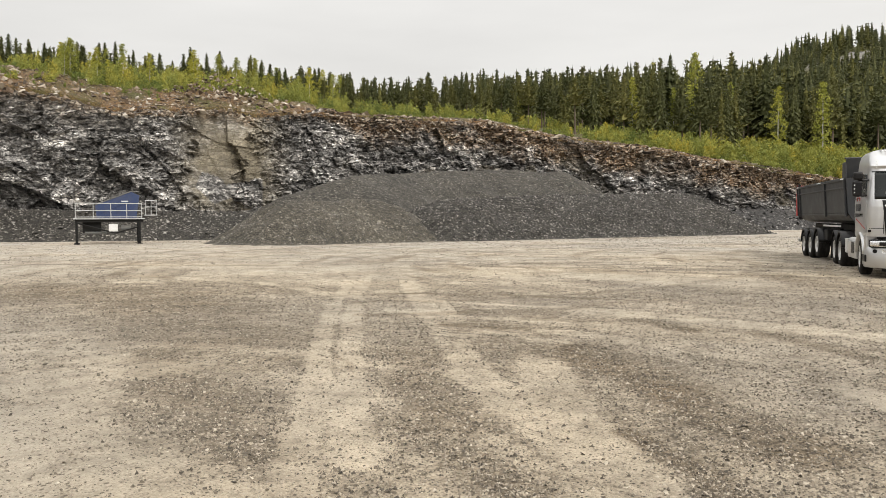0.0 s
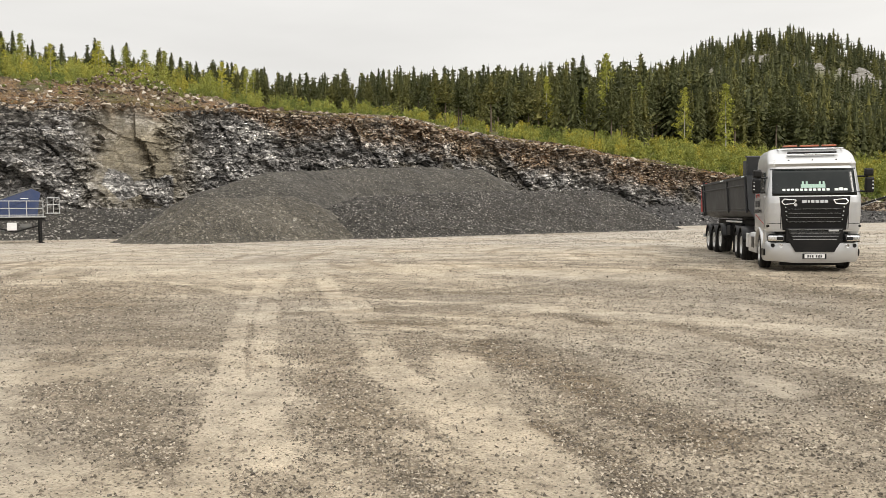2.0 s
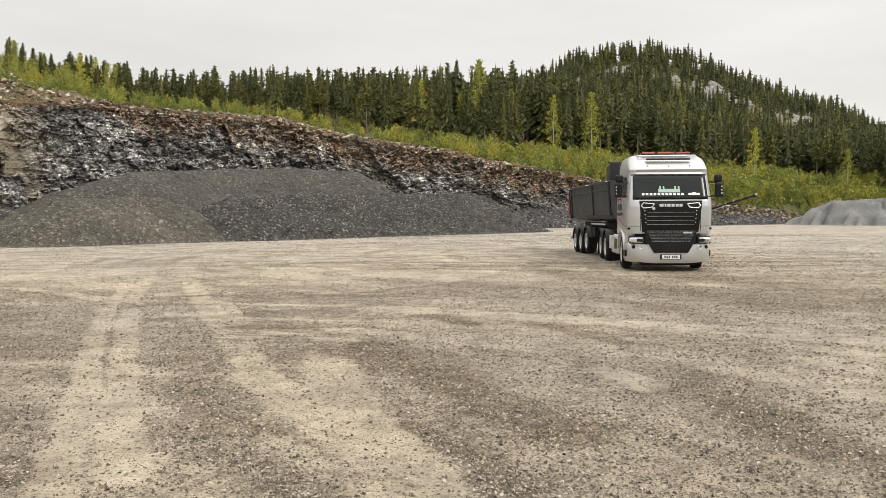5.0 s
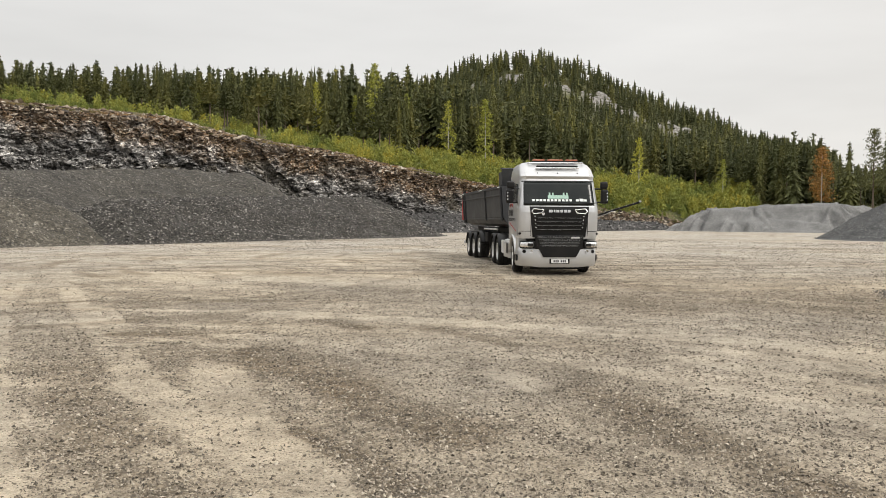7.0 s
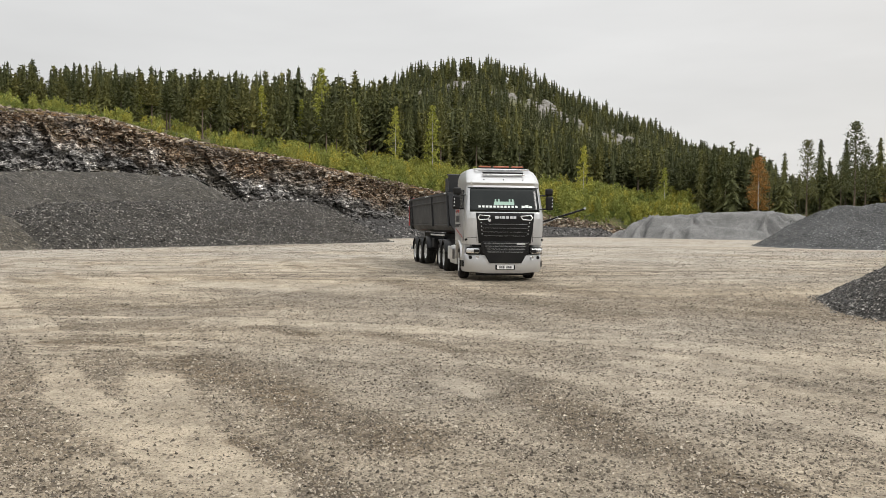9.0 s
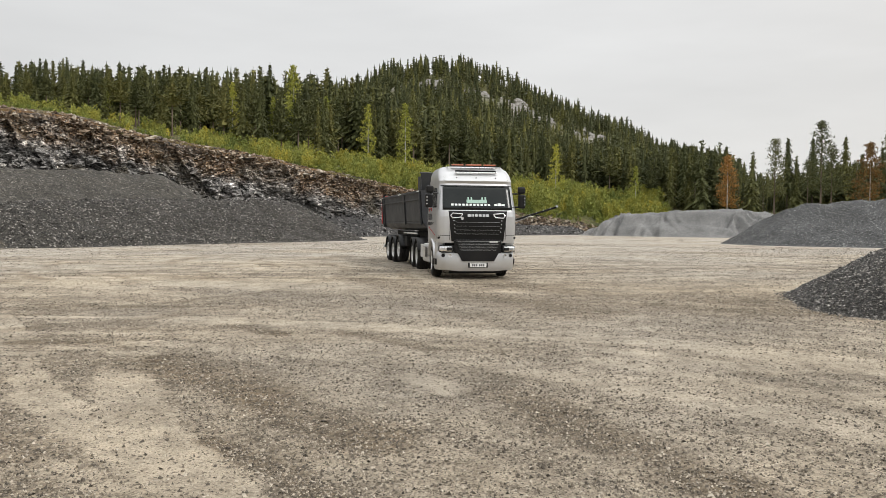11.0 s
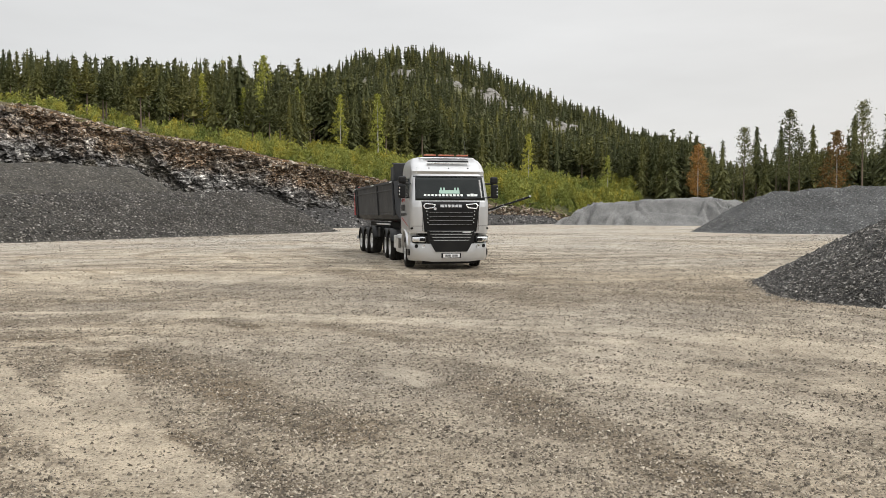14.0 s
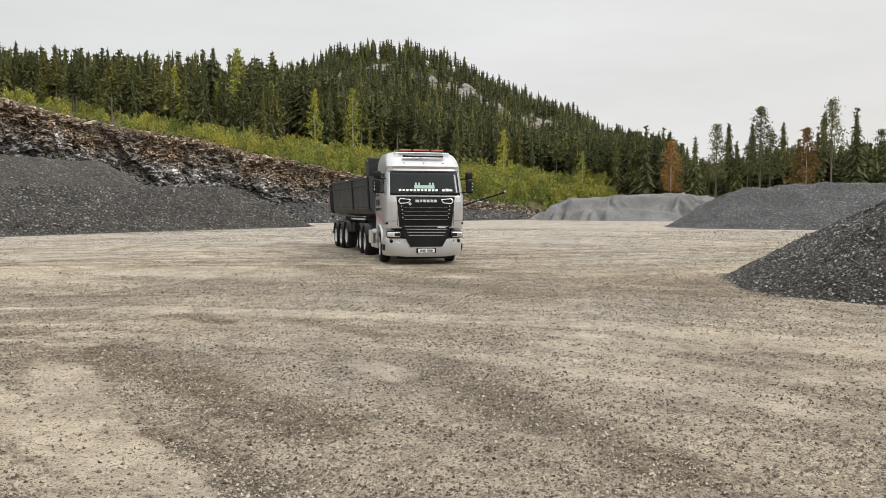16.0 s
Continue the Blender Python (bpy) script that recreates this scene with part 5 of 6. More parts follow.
def lathe_x(profile, segs=28, cx=0.0, cy=0.0, cz=0.0):
    """Turned about the x axis; profile of (x, radius)."""
    bm = bmesh.new()
    rings = []
    for x, r in profile:
        if r < 1e-5:
            rings.append([bm.verts.new((cx + x, cy, cz))])
        else:
            rings.append([bm.verts.new((cx + x, cy + r * math.cos(6.28318 * k / segs), cz + r * math.sin(6.28318 * k / segs))) for k in range(segs)])
    for a, b in zip(rings[:-1], rings[1:]):
        for k in range(segs):
            k2 = (k + 1) % segs
            if len(a) == 1:
                bm.faces.new((a[0], b[k2], b[k]))
            elif len(b) == 1:
                bm.faces.new((a[k], a[k2], b[0]))
            else:
                bm.faces.new((a[k], a[k2], b[k2], b[k]))
    return bm


def smooth(ob):
    for p in ob.data.polygons:
        p.use_smooth = True
    return ob


def extrude_profile(bm, pts, x0, x1):
    """A closed outline in (y, z) pushed from x0 to x1."""
    a = [bm.verts.new((x0, y, z)) for y, z in pts]
    b = [bm.verts.new((x1, y, z)) for y, z in pts]
    n = len(pts)
    for k in range(n):
        bm.faces.new((a[k], a[(k + 1) % n], b[(k + 1) % n], b[k]))
    bm.faces.new(a[::-1])
    bm.faces.new(b)
    bmesh.ops.recalc_face_normals(bm, faces=bm.faces)
    return bm


def wheel(parent, x, y, z, side, r=0.52, width=0.32, dish=0.06, steer=0.0):
    """A truck wheel whose outer face looks to side (+1 right, -1 left)."""
    w = width / 2
    prof = [(-w * 0.8, r * 0.58), (-w, r * 0.66), (-w, r * 0.86), (-w * 0.82, r * 0.97), (-w * 0.6, r), (-w * 0.2, r), (-w * 0.18, r * 0.975), (-w * 0.08, r * 0.975), (-w * 0.06, r), (w * 0.3, r), (w * 0.32, r * 0.975), (w * 0.42, r * 0.975), (w * 0.44, r), (w * 0.62, r), (w * 0.82, r * 0.97), (w, r * 0.86), (w, r * 0.66), (w * 0.8, r * 0.58)]
    hub = lathe_x([(0.0, 0.11), (w * 0.9 + dish * 0.3, 0.115), (w * 0.95 + dish * 0.3, 0.10), (w + dish * 0.3, 0.0)], 16)
    for k in range(10):
        a = 6.28318 * k / 10
        rod(hub, (w * 0.45, 0.165 * math.cos(a), 0.165 * math.sin(a)), (w * 0.45 + 0.05, 0.165 * math.cos(a), 0.165 * math.sin(a)), 0.016, 6)
    ob = part("wheel", hub, ALLOY, parent)
    ob.matrix_local = pose(x, y, z, 0, 0, (0 if side > 0 else 180) + steer)
    smooth(part("tyre", lathe_x(prof, 36), RUBBER, ob, "dusty black tyre"))
    rim = lathe_x([(w * 0.8, r * 0.60), (w * 0.98, r * 0.60), (w * 0.98, r * 0.565), (w * 0.5, r * 0.53), (w * 0.42, r * 0.46), (w * 0.48, r * 0.30), (w * 0.42, r * 0.26), (w * 0.42, 0.0)], 36)
    for k in range(10):
        a = 6.28318 * (k + 0.5) / 10
        box(rim, (w * 0.445, r * 0.40 * math.cos(a), r * 0.40 * math.sin(a)), (0.02, 0.06, 0.04), 0.008, (math.degrees(a), 0, 0))
    part("rim", rim, ALLOY, ob, "dull aluminium rim")
    return ob


def fender(parent, x, y, z, r, width, a0=10, a1=170, mat=None, thick=0.03, name="mudguard"):
    """An arched guard over a wheel."""
    bm = bmesh.new()
    n = 14
    rows = []
    for i in range(n + 1):
        a = radians(a0 + (a1 - a0) * i / n)
        c, s = math.cos(a), math.sin(a)
        rows.append([bm.verts.new((x + dx, y + rr * c, z + rr * s)) for dx, rr in ((-width / 2, r), (width / 2, r), (width / 2 + 0.01, r - 0.05), (width / 2 - 0.02, r - thick - 0.02), (-width / 2, r - thick))])
    for p, q in zip(rows[:-1], rows[1:]):
        for k in range(5):
            bm.faces.new((p[k], p[(k + 1) % 5], q[(k + 1) % 5], q[k]))
    bm.faces.new(rows[0])
    bm.faces.new(rows[-1][::-1])
    bmesh.ops.recalc_face_normals(bm, faces=bm.faces)
    return smooth(part(name, bm, mat or BLACK_PLASTIC, parent))


# ---- tractor unit ----
CAB_Z = np.array([1.12, 1.60, 1.98, 2.12, 2.88, 2.96, 3.04, 3.26, 3.40, 3.49, 3.53])
CAB_HW = np.array([1.22, 1.245, 1.245, 1.24, 1.17, 1.165, 1.17, 1.14, 1.09, 1.0, 0.86])
CAB_YF = np.array([1.38, 1.42, 1.43, 1.40, 1.12, 1.10, 1.14, 0.98, 0.80, 0.60, 0.42])
CAB_RC = np.array([0.24, 0.26, 0.26, 0.26, 0.22, 0.22, 0.24, 0.30, 0.34, 0.36, 0.36])
CAB_YB = -0.92


def cab_at(z):
    return [float(np.interp(z, CAB_Z, a)) for a in (CAB_HW, CAB_YF, CAB_RC)]


def cab_y(x, z):
    hw, yf, rc = cab_at(z)
    e = max(0.0, abs(x) - (hw - rc))
    return yf - rc + math.sqrt(max(rc * rc - e * e, 0.0))


def cab_shell():
    bm = bmesh.new()
    rings = []
    for z in sorted(set(list(CAB_Z) + [1.3, 1.8, 2.3, 2.5, 2.7, 3.15, 3.33, 3.45])):
        hw, yf, rc = cab_at(z)
        back = CAB_YB + (0.0 if z < 3.4 else (z - 3.4) * 0.7)
        ring = []
        for k in range(9):
            a = radians(90 * k / 8)
            ring.append((hw - rc + rc * math.sin(a), yf - rc + rc * math.cos(a)))
        ring += [(hw, back + 0.08), (hw - 0.08, back)]
        ring = ring + [(-x, y) for x, y in reversed(ring)]
        rings.append([bm.verts.new((x, y, z)) for x, y in ring])
    for a, b in zip(rings[:-1], rings[1:]):
        n = len(a)
        for k in range(n):
            bm.faces.new((a[k], b[k], b[(k + 1) % n], a[(k + 1) % n]))
    bm.faces.new(rings[0])
    bm.faces.new(rings[-1][::-1])
    bmesh.ops.recalc_face_normals(bm, faces=bm.faces)
    return bm


def front_panel(x0, x1, z0, z1, off, nx=16, nz=8, thick=0.03, inset=0.0):
    """A panel that follows the front of the cab, standing proud by off."""
    bm = bmesh.new()
    lay = []
    for o in (off, off - thick):
        g = []
        for j in range(nz + 1):
            z = z0 + (z1 - z0) * j / nz
            sh = inset * (j / nz)
            g.append([bm.verts.new((x0 + sh + (x1 - x0 - 2 * sh) * i / nx, cab_y(x0 + sh + (x1 - x0 - 2 * sh) * i / nx, z) + o, z)) for i in range(nx + 1)])
        lay.append(g)
    f, k = lay
    for j in range(nz):
        for i in range(nx):
            bm.faces.new((f[j][i], f[j][i + 1], f[j + 1][i + 1], f[j + 1][i]))
    for a, b in [((0, i), (0, i + 1)) for i in range(nx)] + [((j, nx), (j + 1, nx)) for j in range(nz)] + [((nz, i + 1), (nz, i)) for i in range(nx, -1, -1) if i < nx] + [((j + 1, 0), (j, 0)) for j in range(nz)]:
        bm.faces.new((f[a[0]][a[1]], k[a[0]][a[1]], k[b[0]][b[1]], f[b[0]][b[1]]))
    bmesh.ops.recalc_face_normals(bm, faces=bm.faces)
    return bm


def side_panel(bm, pts, x, thick=0.012):
    """A flat panel on the side of the cab from an outline in (y, z)."""
    s = 1 if x > 0 else -1
    return extrude_profile(bm, pts, x, x + s * thick)


def side_x(z):
    return cab_at(z)[0]


def build_tractor(m):
    t = empty("truck_tractor", m, "silver-white three-axle truck tractor with black grille and dusty wheels", "truck")
    smooth(part("cab", cab_shell(), CAB_PAINT, t, "silver-white high-roof sleeper cab"))
    cab = t.children[0]
    md = cab.modifiers.new("edges", "EDGE_SPLIT")
    md.split_angle = radians(38)
    ws = smooth(part("windscreen", front_panel(-1.10, 1.10, 2.13, 2.86, 0.008, 24, 8, 0.02, 0.035), GLASS_DARK, t, "dark reflecting windscreen"))
    # lettering and picture behind the lower edge of the glass, as plain bars
    for k in range(15):
        x0 = -0.86 + 0.115 * k
        if k != 3:
            part("lettering_bar", front_panel(x0, x0 + (0.10 if k < 3 else 0.078), 2.262, 2.345 if k == 1 else 2.325, 0.013, 1, 1, 0.006), DECAL_WHITE, ws)
    part("picture", front_panel(-0.30, 0.34, 2.345, 2.45, 0.012, 6, 2, 0.005), DECAL_GREEN, ws, "pale green skyline sticker")
    for x in (-0.26, -0.16, 0.18, 0.28):
        part("picture_tower", front_panel(x - 0.025, x + 0.025, 2.45, 2.53, 0.012, 1, 2, 0.005), DECAL_GREEN, ws)
    for s in (-1, 1):
        bm = bmesh.new()
        xs = [0.08 + 0.13 * i for i in range(7)]
        for a, b in zip(xs[:-1], xs[1:]):
            rod(bm, (s * a - 0.35, cab_y(s * a - 0.35, 2.19 + a * 0.03) + 0.035, 2.18 + a * 0.05), (s * b - 0.35, cab_y(s * b - 0.35, 2.19 + b * 0.03) + 0.035, 2.18 + b * 0.05), 0.012, 6)
        part("wiper", bm, BLACK_PLASTIC, t)
    # sun visor strip, roof edge marks and roof light bar
    part("windscreen_surround", front_panel(-1.12, 1.12, 2.865, 2.90, 0.012, 20, 1, 0.02), BLACK_PLASTIC, t)
    for x in (-0.62, 0.0, 0.62):
        part("roof_lamp", boxes(((x, cab_y(x, 3.14) + 0.005, 3.14), (0.035, 0.02, 0.035), 0.008)), BLACK_PLASTIC, t)
    for s in (-1, 1):
        for k in range(3):
            z = 3.0 + 0.08 * k
            x = s * (1.02 - 0.01 * k)
            part("marker_lamp", boxes(((x, cab_y(x, z) + 0.006, z), (0.03, 0.02, 0.03), 0.008)), LAMP_WHITE, t)
    bar = part("roof_light_bar", boxes(((0, 0.64, 3.53), (1.46, 0.14, 0.03), 0.01)), BLACK_PLASTIC, t, "low beacon bar across the roof")
    for x, w in ((-0.52, 0.38), (0.0, 0.5), (0.52, 0.38)):
        part("beacon", boxes(((x, 0.64, 3.565), (w, 0.12, 0.055), 0.02)), AMBER, bar, "red-orange beacon")
    part("bar_frame", rods([((-0.86, 0.80, 3.47), (0.86, 0.80, 3.47), 0.022), ((-0.86, 0.80, 3.47), (-0.84, 0.5, 3.5), 0.02), ((0.86, 0.80, 3.47), (0.84, 0.5, 3.5), 0.02), ((-0.68, 1.02, 3.30), (0.68, 1.02, 3.30), 0.02)]), CHROME, bar)
    part("lamp_strip", boxes(((0, 0.98, 3.355), (1.30, 0.05, 0.05), 0.015)), BLACK_PLASTIC, bar)
    part("antenna", rods([((-0.8, -0.2, 3.48), (-0.82, -0.35, 4.1), 0.006)], 5), BLACK_PLASTIC, t)
    # grille
    part("grille_panel", front_panel(-0.82, 0.82, 1.16, 2.10, 0.015, 18, 8, 0.04, -0.10), BLACK_PLASTIC, t, "glossy black front panel")
    zs = (1.80, 1.68, 1.56, 1.44)
    for z in zs:
        part("grille_slat", front_panel(-0.70, 0.70, z - 0.045, z + 0.015, 0.055, 12, 2, 0.05), BLACK_PLASTIC, t)
        part("slat_trim", front_panel(-0.68, 0.68, z - 0.052, z - 0.046, 0.06, 12, 1, 0.05), GALV, t)
    for z in (1.19, 1.10, 1.01, 0.92):
        w = 1.40 - (1.19 - z) * 0.9
        part("lower_slat", boxes(((0, 1.50, z), (w, 0.06, 0.05), 0.012, (15, 0, 0))), BLACK_PLASTIC, t)
        part("slat_trim", boxes(((0, 1.535, z - 0.022), (w - 0.04, 0.008, 0.010))), GALV, t)
    part("model_badge", boxes(((-0.48, 1.535, 1.15), (0.26, 0.012, 0.05), 0.004)), CHROME, t)
    for i, (x0, x1) in enumerate(((-0.34, -0.25), (-0.23, -0.14), (-0.11, -0.02), (0.01, 0.10), (0.13, 0.18), (0.21, 0.33))):
        part("brand_bar", front_panel(x0, x1, 1.92, 2.0, 0.035, 2, 1, 0.02), CHROME, t)
    part("badge", lathe_x([(-0.004, 0.0), (-0.004, 0.045), (0.004, 0.045), (0.004, 0.0)], 16), CHROME, t).matrix_local = pose(0.50, cab_y(0.5, 1.86) + 0.06, 1.87, 0, 0, 90)
    for s in (-1, 1):
        pts = [(0.48, 2.0), (0.80, 2.03), (0.86, 1.95), (0.80, 1.88), (0.55, 1.90), (0.48, 2.0)]
        bm = bmesh.new()
        for (xa, za), (xb, zb) in zip(pts[:-1], pts[1:]):
            rod(bm, (s * xa, cab_y(xa, za) + 0.03, za), (s * xb, cab_y(xb, zb) + 0.03, zb), 0.016, 6)
        part("air_inlet_trim", bm, CHROME, t, "bright loop round the air inlet")
        for k in range(4):
            z = 1.80 - 0.115 * k
            x = s * (0.755 - 0.012 * k)
            part("marker_lamp", boxes(((x, cab_y(x, z) + 0.03, z), (0.03, 0.02, 0.03), 0.01)), LAMP_WHITE, t)
        # corner panel below the screen pillar
        part("corner_deflector", front_panel(s * 1.02 - 0.17, s * 1.02 + 0.17, 1.18, 2.08, 0.012, 8, 6, 0.03, 0.03), CAB_PAINT, t)
        part("panel_gap", front_panel(s * 0.875 - 0.007, s * 0.875 + 0.007, 1.2, 2.08, 0.02, 1, 8, 0.02), CHASSIS, t)
        part("panel_gap", front_panel(s * 1.03 - 0.17, s * 1.03 + 0.17, 1.335, 1.35, 0.016, 6, 1, 0.02), CHASSIS, t)
        part("deflector_vent", boxes(((s * 1.12, 1.27, 1.28), (0.2, 0.14, 0.07), 0.02, (0, s * 10, -s * 35))), BLACK_PLASTIC, t)
        # bumper lamps
        part("headlamp", boxes(((s * 0.98, 1.37, 0.93), (0.42, 0.2, 0.17), 0.05, (0, 0, -s * 20))), CHROME, t, "clear wraparound headlamp")
        part("lamp_reflector", boxes(((s * 0.90, 1.495, 0.925), (0.17, 0.05, 0.10), 0.02, (0, 0, -s * 20))), CHASSIS, t)
        part("lamp_reflector", boxes(((s * 1.085, 1.425, 0.93), (0.12, 0.05, 0.10), 0.02, (0, 0, -s * 20))), CHROME, t)
        part("headlamp_bezel", boxes(((s * 0.96, 1.33, 0.93), (0.48, 0.2, 0.22), 0.05, (0, 0, -s * 20))), BLACK_PLASTIC, t)
        for x in (0.86, 1.06):
            f = part("fog_lamp", lathe_x([(-0.02, 0.0), (-0.02, 0.055), (0.02, 0.055), (0.012, 0.04), (0.012, 0.0)], 16), BLACK_PLASTIC if x > 1 else CHROME, t)
            f.matrix_local = pose(s * x, 1.47 - (x - 0.8) * 0.55, 0.72, 0, 0, 90 - s * 18)
    bm = bmesh.new()
    secs = []
    for x, y in ((-1.25, 0.62), (-1.25, 0.98), (-1.16, 1.25), (-0.95, 1.42), (-0.6, 1.50), (0, 1.52), (0.6, 1.50), (0.95, 1.42), (1.16, 1.25), (1.25, 0.98), (1.25, 0.62)):
        k = 0.03 if abs(x) > 0.8 else 0.0
        secs.append([bm.verts.new(p) for p in ((x * 0.97, y - 0.05, 0.24 + k), (x, y - 0.01, 0.36), (x, y, 0.62), (x * 0.99, y - 0.02, 0.80), (x * 0.97, y - 0.10, 0.86), (x * 0.9, y - 0.22, 0.86), (x * 0.88, y - 0.25, 0.26 + k))])
    for a, b in zip(secs[:-1], secs[1:]):
        for k in range(7):
            bm.faces.new((a[k], b[k], b[(k + 1) % 7], a[(k + 1) % 7]))
    bm.faces.new(secs[0])
    bm.faces.new(secs[-1][::-1])
    bmesh.ops.recalc_face_normals(bm, faces=bm.faces)
    bmp = smooth(part("bumper", bm, CAB_PAINT, t, "deep silver front bumper"))
    bmp.modifiers.new("edges", "EDGE_SPLIT").split_angle = radians(40)
    part("bumper_grille", boxes(((0, 1.43, 1.0), (1.5, 0.12, 0.42), 0.05)), BLACK_PLASTIC, t)
    lip = bmesh.new()
    extrude_profile(lip, [(-0.70, 0.90), (0.70, 0.90), (0.50, 0.55), (-0.50, 0.55)], 0, 0.02)
    for v in lip.verts:
        v.co = Vector((v.co.y, 1.515 + v.co.x, v.co.z))
    bmesh.ops.recalc_face_normals(lip, faces=lip.faces)
    part("lower_grille", lip, BLACK_PLASTIC, t)
    # black strip added behind the bumper to darken the gap below it
    part("air_dam", boxes(((0, 1.12, 0.24), (1.7, 0.08, 0.16), 0.02)), BLACK_PLASTIC, t)
    part("bumper_inlet", boxes(((0, 1.505, 0.43), (0.62, 0.03, 0.15), 0.01)), BLACK_PLASTIC, t)
    pl = part("number_plate", boxes(((0.0, 1.53, 0.43), (0.52, 0.015, 0.115), 0.004)), PLATE, t, "white number plate")
    for x in (-0.17, -0.11, -0.05, 0.05, 0.11, 0.17):
        part("plate_bar", boxes(((x, 1.539, 0.43), (0.04, 0.004, 0.07))), DECAL_DARK, pl)
    # sides of the cab
    for s in (-1, 1):
        X = s * 1.243
        door = part("door", side_panel(bmesh.new(), [(1.02, 1.22), (1.10, 2.05), (0.98, 2.14), (0.14, 2.14), (0.10, 1.75), (0.16, 1.22)], X), CAB_PAINT, t)
        sw = bmesh.new()
        extrude_profile(sw, [(0.98, 2.18), (0.74, 2.82), (0.18, 2.86), (0.16, 2.18)], s * 1.185, s * 1.232)
        part("side_window", sw, GLASS_DARK, door, "dark side window")
        part("door_handle", boxes(((X + s * 0.03, 0.28, 1.72), (0.03, 0.2, 0.04), 0.012)), BLACK_PLASTIC, door)
        sl = bmesh.new()
        extrude_profile(sl, [(0.02, 2.3), (-0.02, 2.82), (-0.5, 2.82), (-0.55, 2.36)], s * 1.2, s * 1.222)
        part("sleeper_panel", sl, CAB_PAINT, t)
        part("waist_line", boxes(((s * 1.246, -0.5, 2.17), (0.012, 0.8, 0.025), 0.004)), BLACK_PLASTIC, t)
        # lettering on the side as plain bars, and the red stripe
        for y, w in ((0.05, 0.24), (-0.27, 0.26), (-0.62, 0.28)):
            part("lettering_bar", boxes(((s * 1.252, y + 0.1, 1.92), (0.006, w, 0.2), 0.002)), DECAL_DARK, t)
        for k in range(9):
            part("lettering_bar", boxes(((s * 1.252, 0.52 - k * 0.15, 1.70), (0.006, 0.1, 0.1), 0.002)), DECAL_DARK, t)
        part("logo_arch", rods([((s * 1.25, -0.42, 2.2), (s * 1.25, 0.02, 2.2), 0.012), ((s * 1.25, -0.42, 2.2), (s * 1.25, -0.42, 2.1), 0.012), ((s * 1.25, 0.02, 2.2), (s * 1.25, 0.02, 2.1), 0.012)], 5), RED_PAINT, t)
        part("red_stripe", boxes(((s * 1.254, 0.2, 1.46), (0.008, 1.5, 0.03), 0.002, (-10, 0, 0))), RED_PAINT, t, "thin red sloping stripe")
        # mirrors
        mr = part("mirror", boxes(((s * 1.48, 1.08, 2.42), (0.24, 0.13, 0.44), 0.06)), BLACK_PLASTIC, t, "black mirror housing")
        part("small_mirror", boxes(((s * 1.46, 1.08, 2.77), (0.24, 0.13, 0.22), 0.055)), BLACK_PLASTIC, mr)
        for z in (2.66, 2.24):
            part("mirror_arm", rods([((s * 1.18, 1.0, z), (s * 1.45, 1.08, z), 0.025)]), BLACK_PLASTIC, mr)
        for k in range(3):
            part("mirror_lamp", boxes(((s * 1.555, 1.15, 2.32 + k * 0.1), (0.03, 0.01, 0.035), 0.006)), LAMP_WHITE, mr)
        # wheel arch, steps, skirt
        fender(t, s * 1.08, 0, 0.52, 0.70, 0.36, 8, 172, CAB_PAINT, 0.06, "wheel_arch")
        part("arch_panel", boxes(((s * 1.10, 0.86, 0.92), (0.28, 0.34, 0.5), 0.06)), CAB_PAINT, t)
        part("step", boxes(((s * 1.12, 0.88, 0.52), (0.3, 0.36, 0.2), 0.03)), BLACK_PLASTIC, t)
        part("arch_infill", boxes(((s * 1.02, -0.55, 1.16), (0.42, 0.72, 0.16), 0.03)), CAB_PAINT, t)
        sk = part("side_skirt", boxes(((s * 1.17, -1.55, 0.66), (0.09, 1.5, 0.52), 0.04)), CAB_PAINT, t, "silver side skirt")
        part("locker", boxes(((s * 1.215, -1.35, 0.72), (0.02, 0.5, 0.34), 0.01)), BLACK_PLASTIC, sk)
        part("fuel_tank", boxes(((s * 0.85, -1.9, 0.72), (0.6, 1.9, 0.58), 0.14)), ALLOY, t, "aluminium fuel tank")
        part("box_panel", boxes(((s * 1.19, -2.6, 0.74), (0.06, 0.5, 0.46), 0.02)), ALLOY, t)
        part("chassis_rail", boxes(((s * 0.42, -2.6, 0.96), (0.09, 6.4, 0.28), 0.02)), CHASSIS, t)
        wheel(t, s * 1.07, 0, 0.52, s, steer=-4)
        for y in (-3.75, -5.1):
            wheel(t, s * 0.98, y, 0.52, s, width=0.56, dish=-0.2)
            fender(t, s * 0.98, y, 0.52, 0.66, 0.6, 12, 168)
        part("tail_lamp", boxes(((s * 0.95, -5.9, 0.85), (0.4, 0.07, 0.14), 0.02)), RED_LENS, t)
        part("mudflap", boxes(((s * 0.98, -5.83, 0.42), (0.58, 0.02, 0.5), 0.006)), RUBBER, t)
    for y in (0, -3.75, -5.1):
        part("axle", rods([((-0.9, y, 0.52), (0.9, y, 0.52), 0.09)], 10), CHASSIS, t)
    part("engine", boxes(((0, 0.2, 0.85), (0.9, 1.9, 0.6), 0.08)), CHASSIS, t)
    part("catwalk", boxes(((0, -1.75, 1.13), (1.5, 1.2, 0.04), 0.01)), ALLOY, t)
    part("fifth_wheel", boxes(((0, -4.45, 1.17), (0.9, 0.9, 0.08), 0.03)), CHASSIS, t)
    part("exhaust_stack", rods([((-0.95, -1.08, 1.0), (-0.95, -1.08, 3.2), 0.075), ((0.95, -1.08, 1.0), (0.95, -1.08, 3.0), 0.05)], 12), CHASSIS, t)
    bm = bmesh.new()
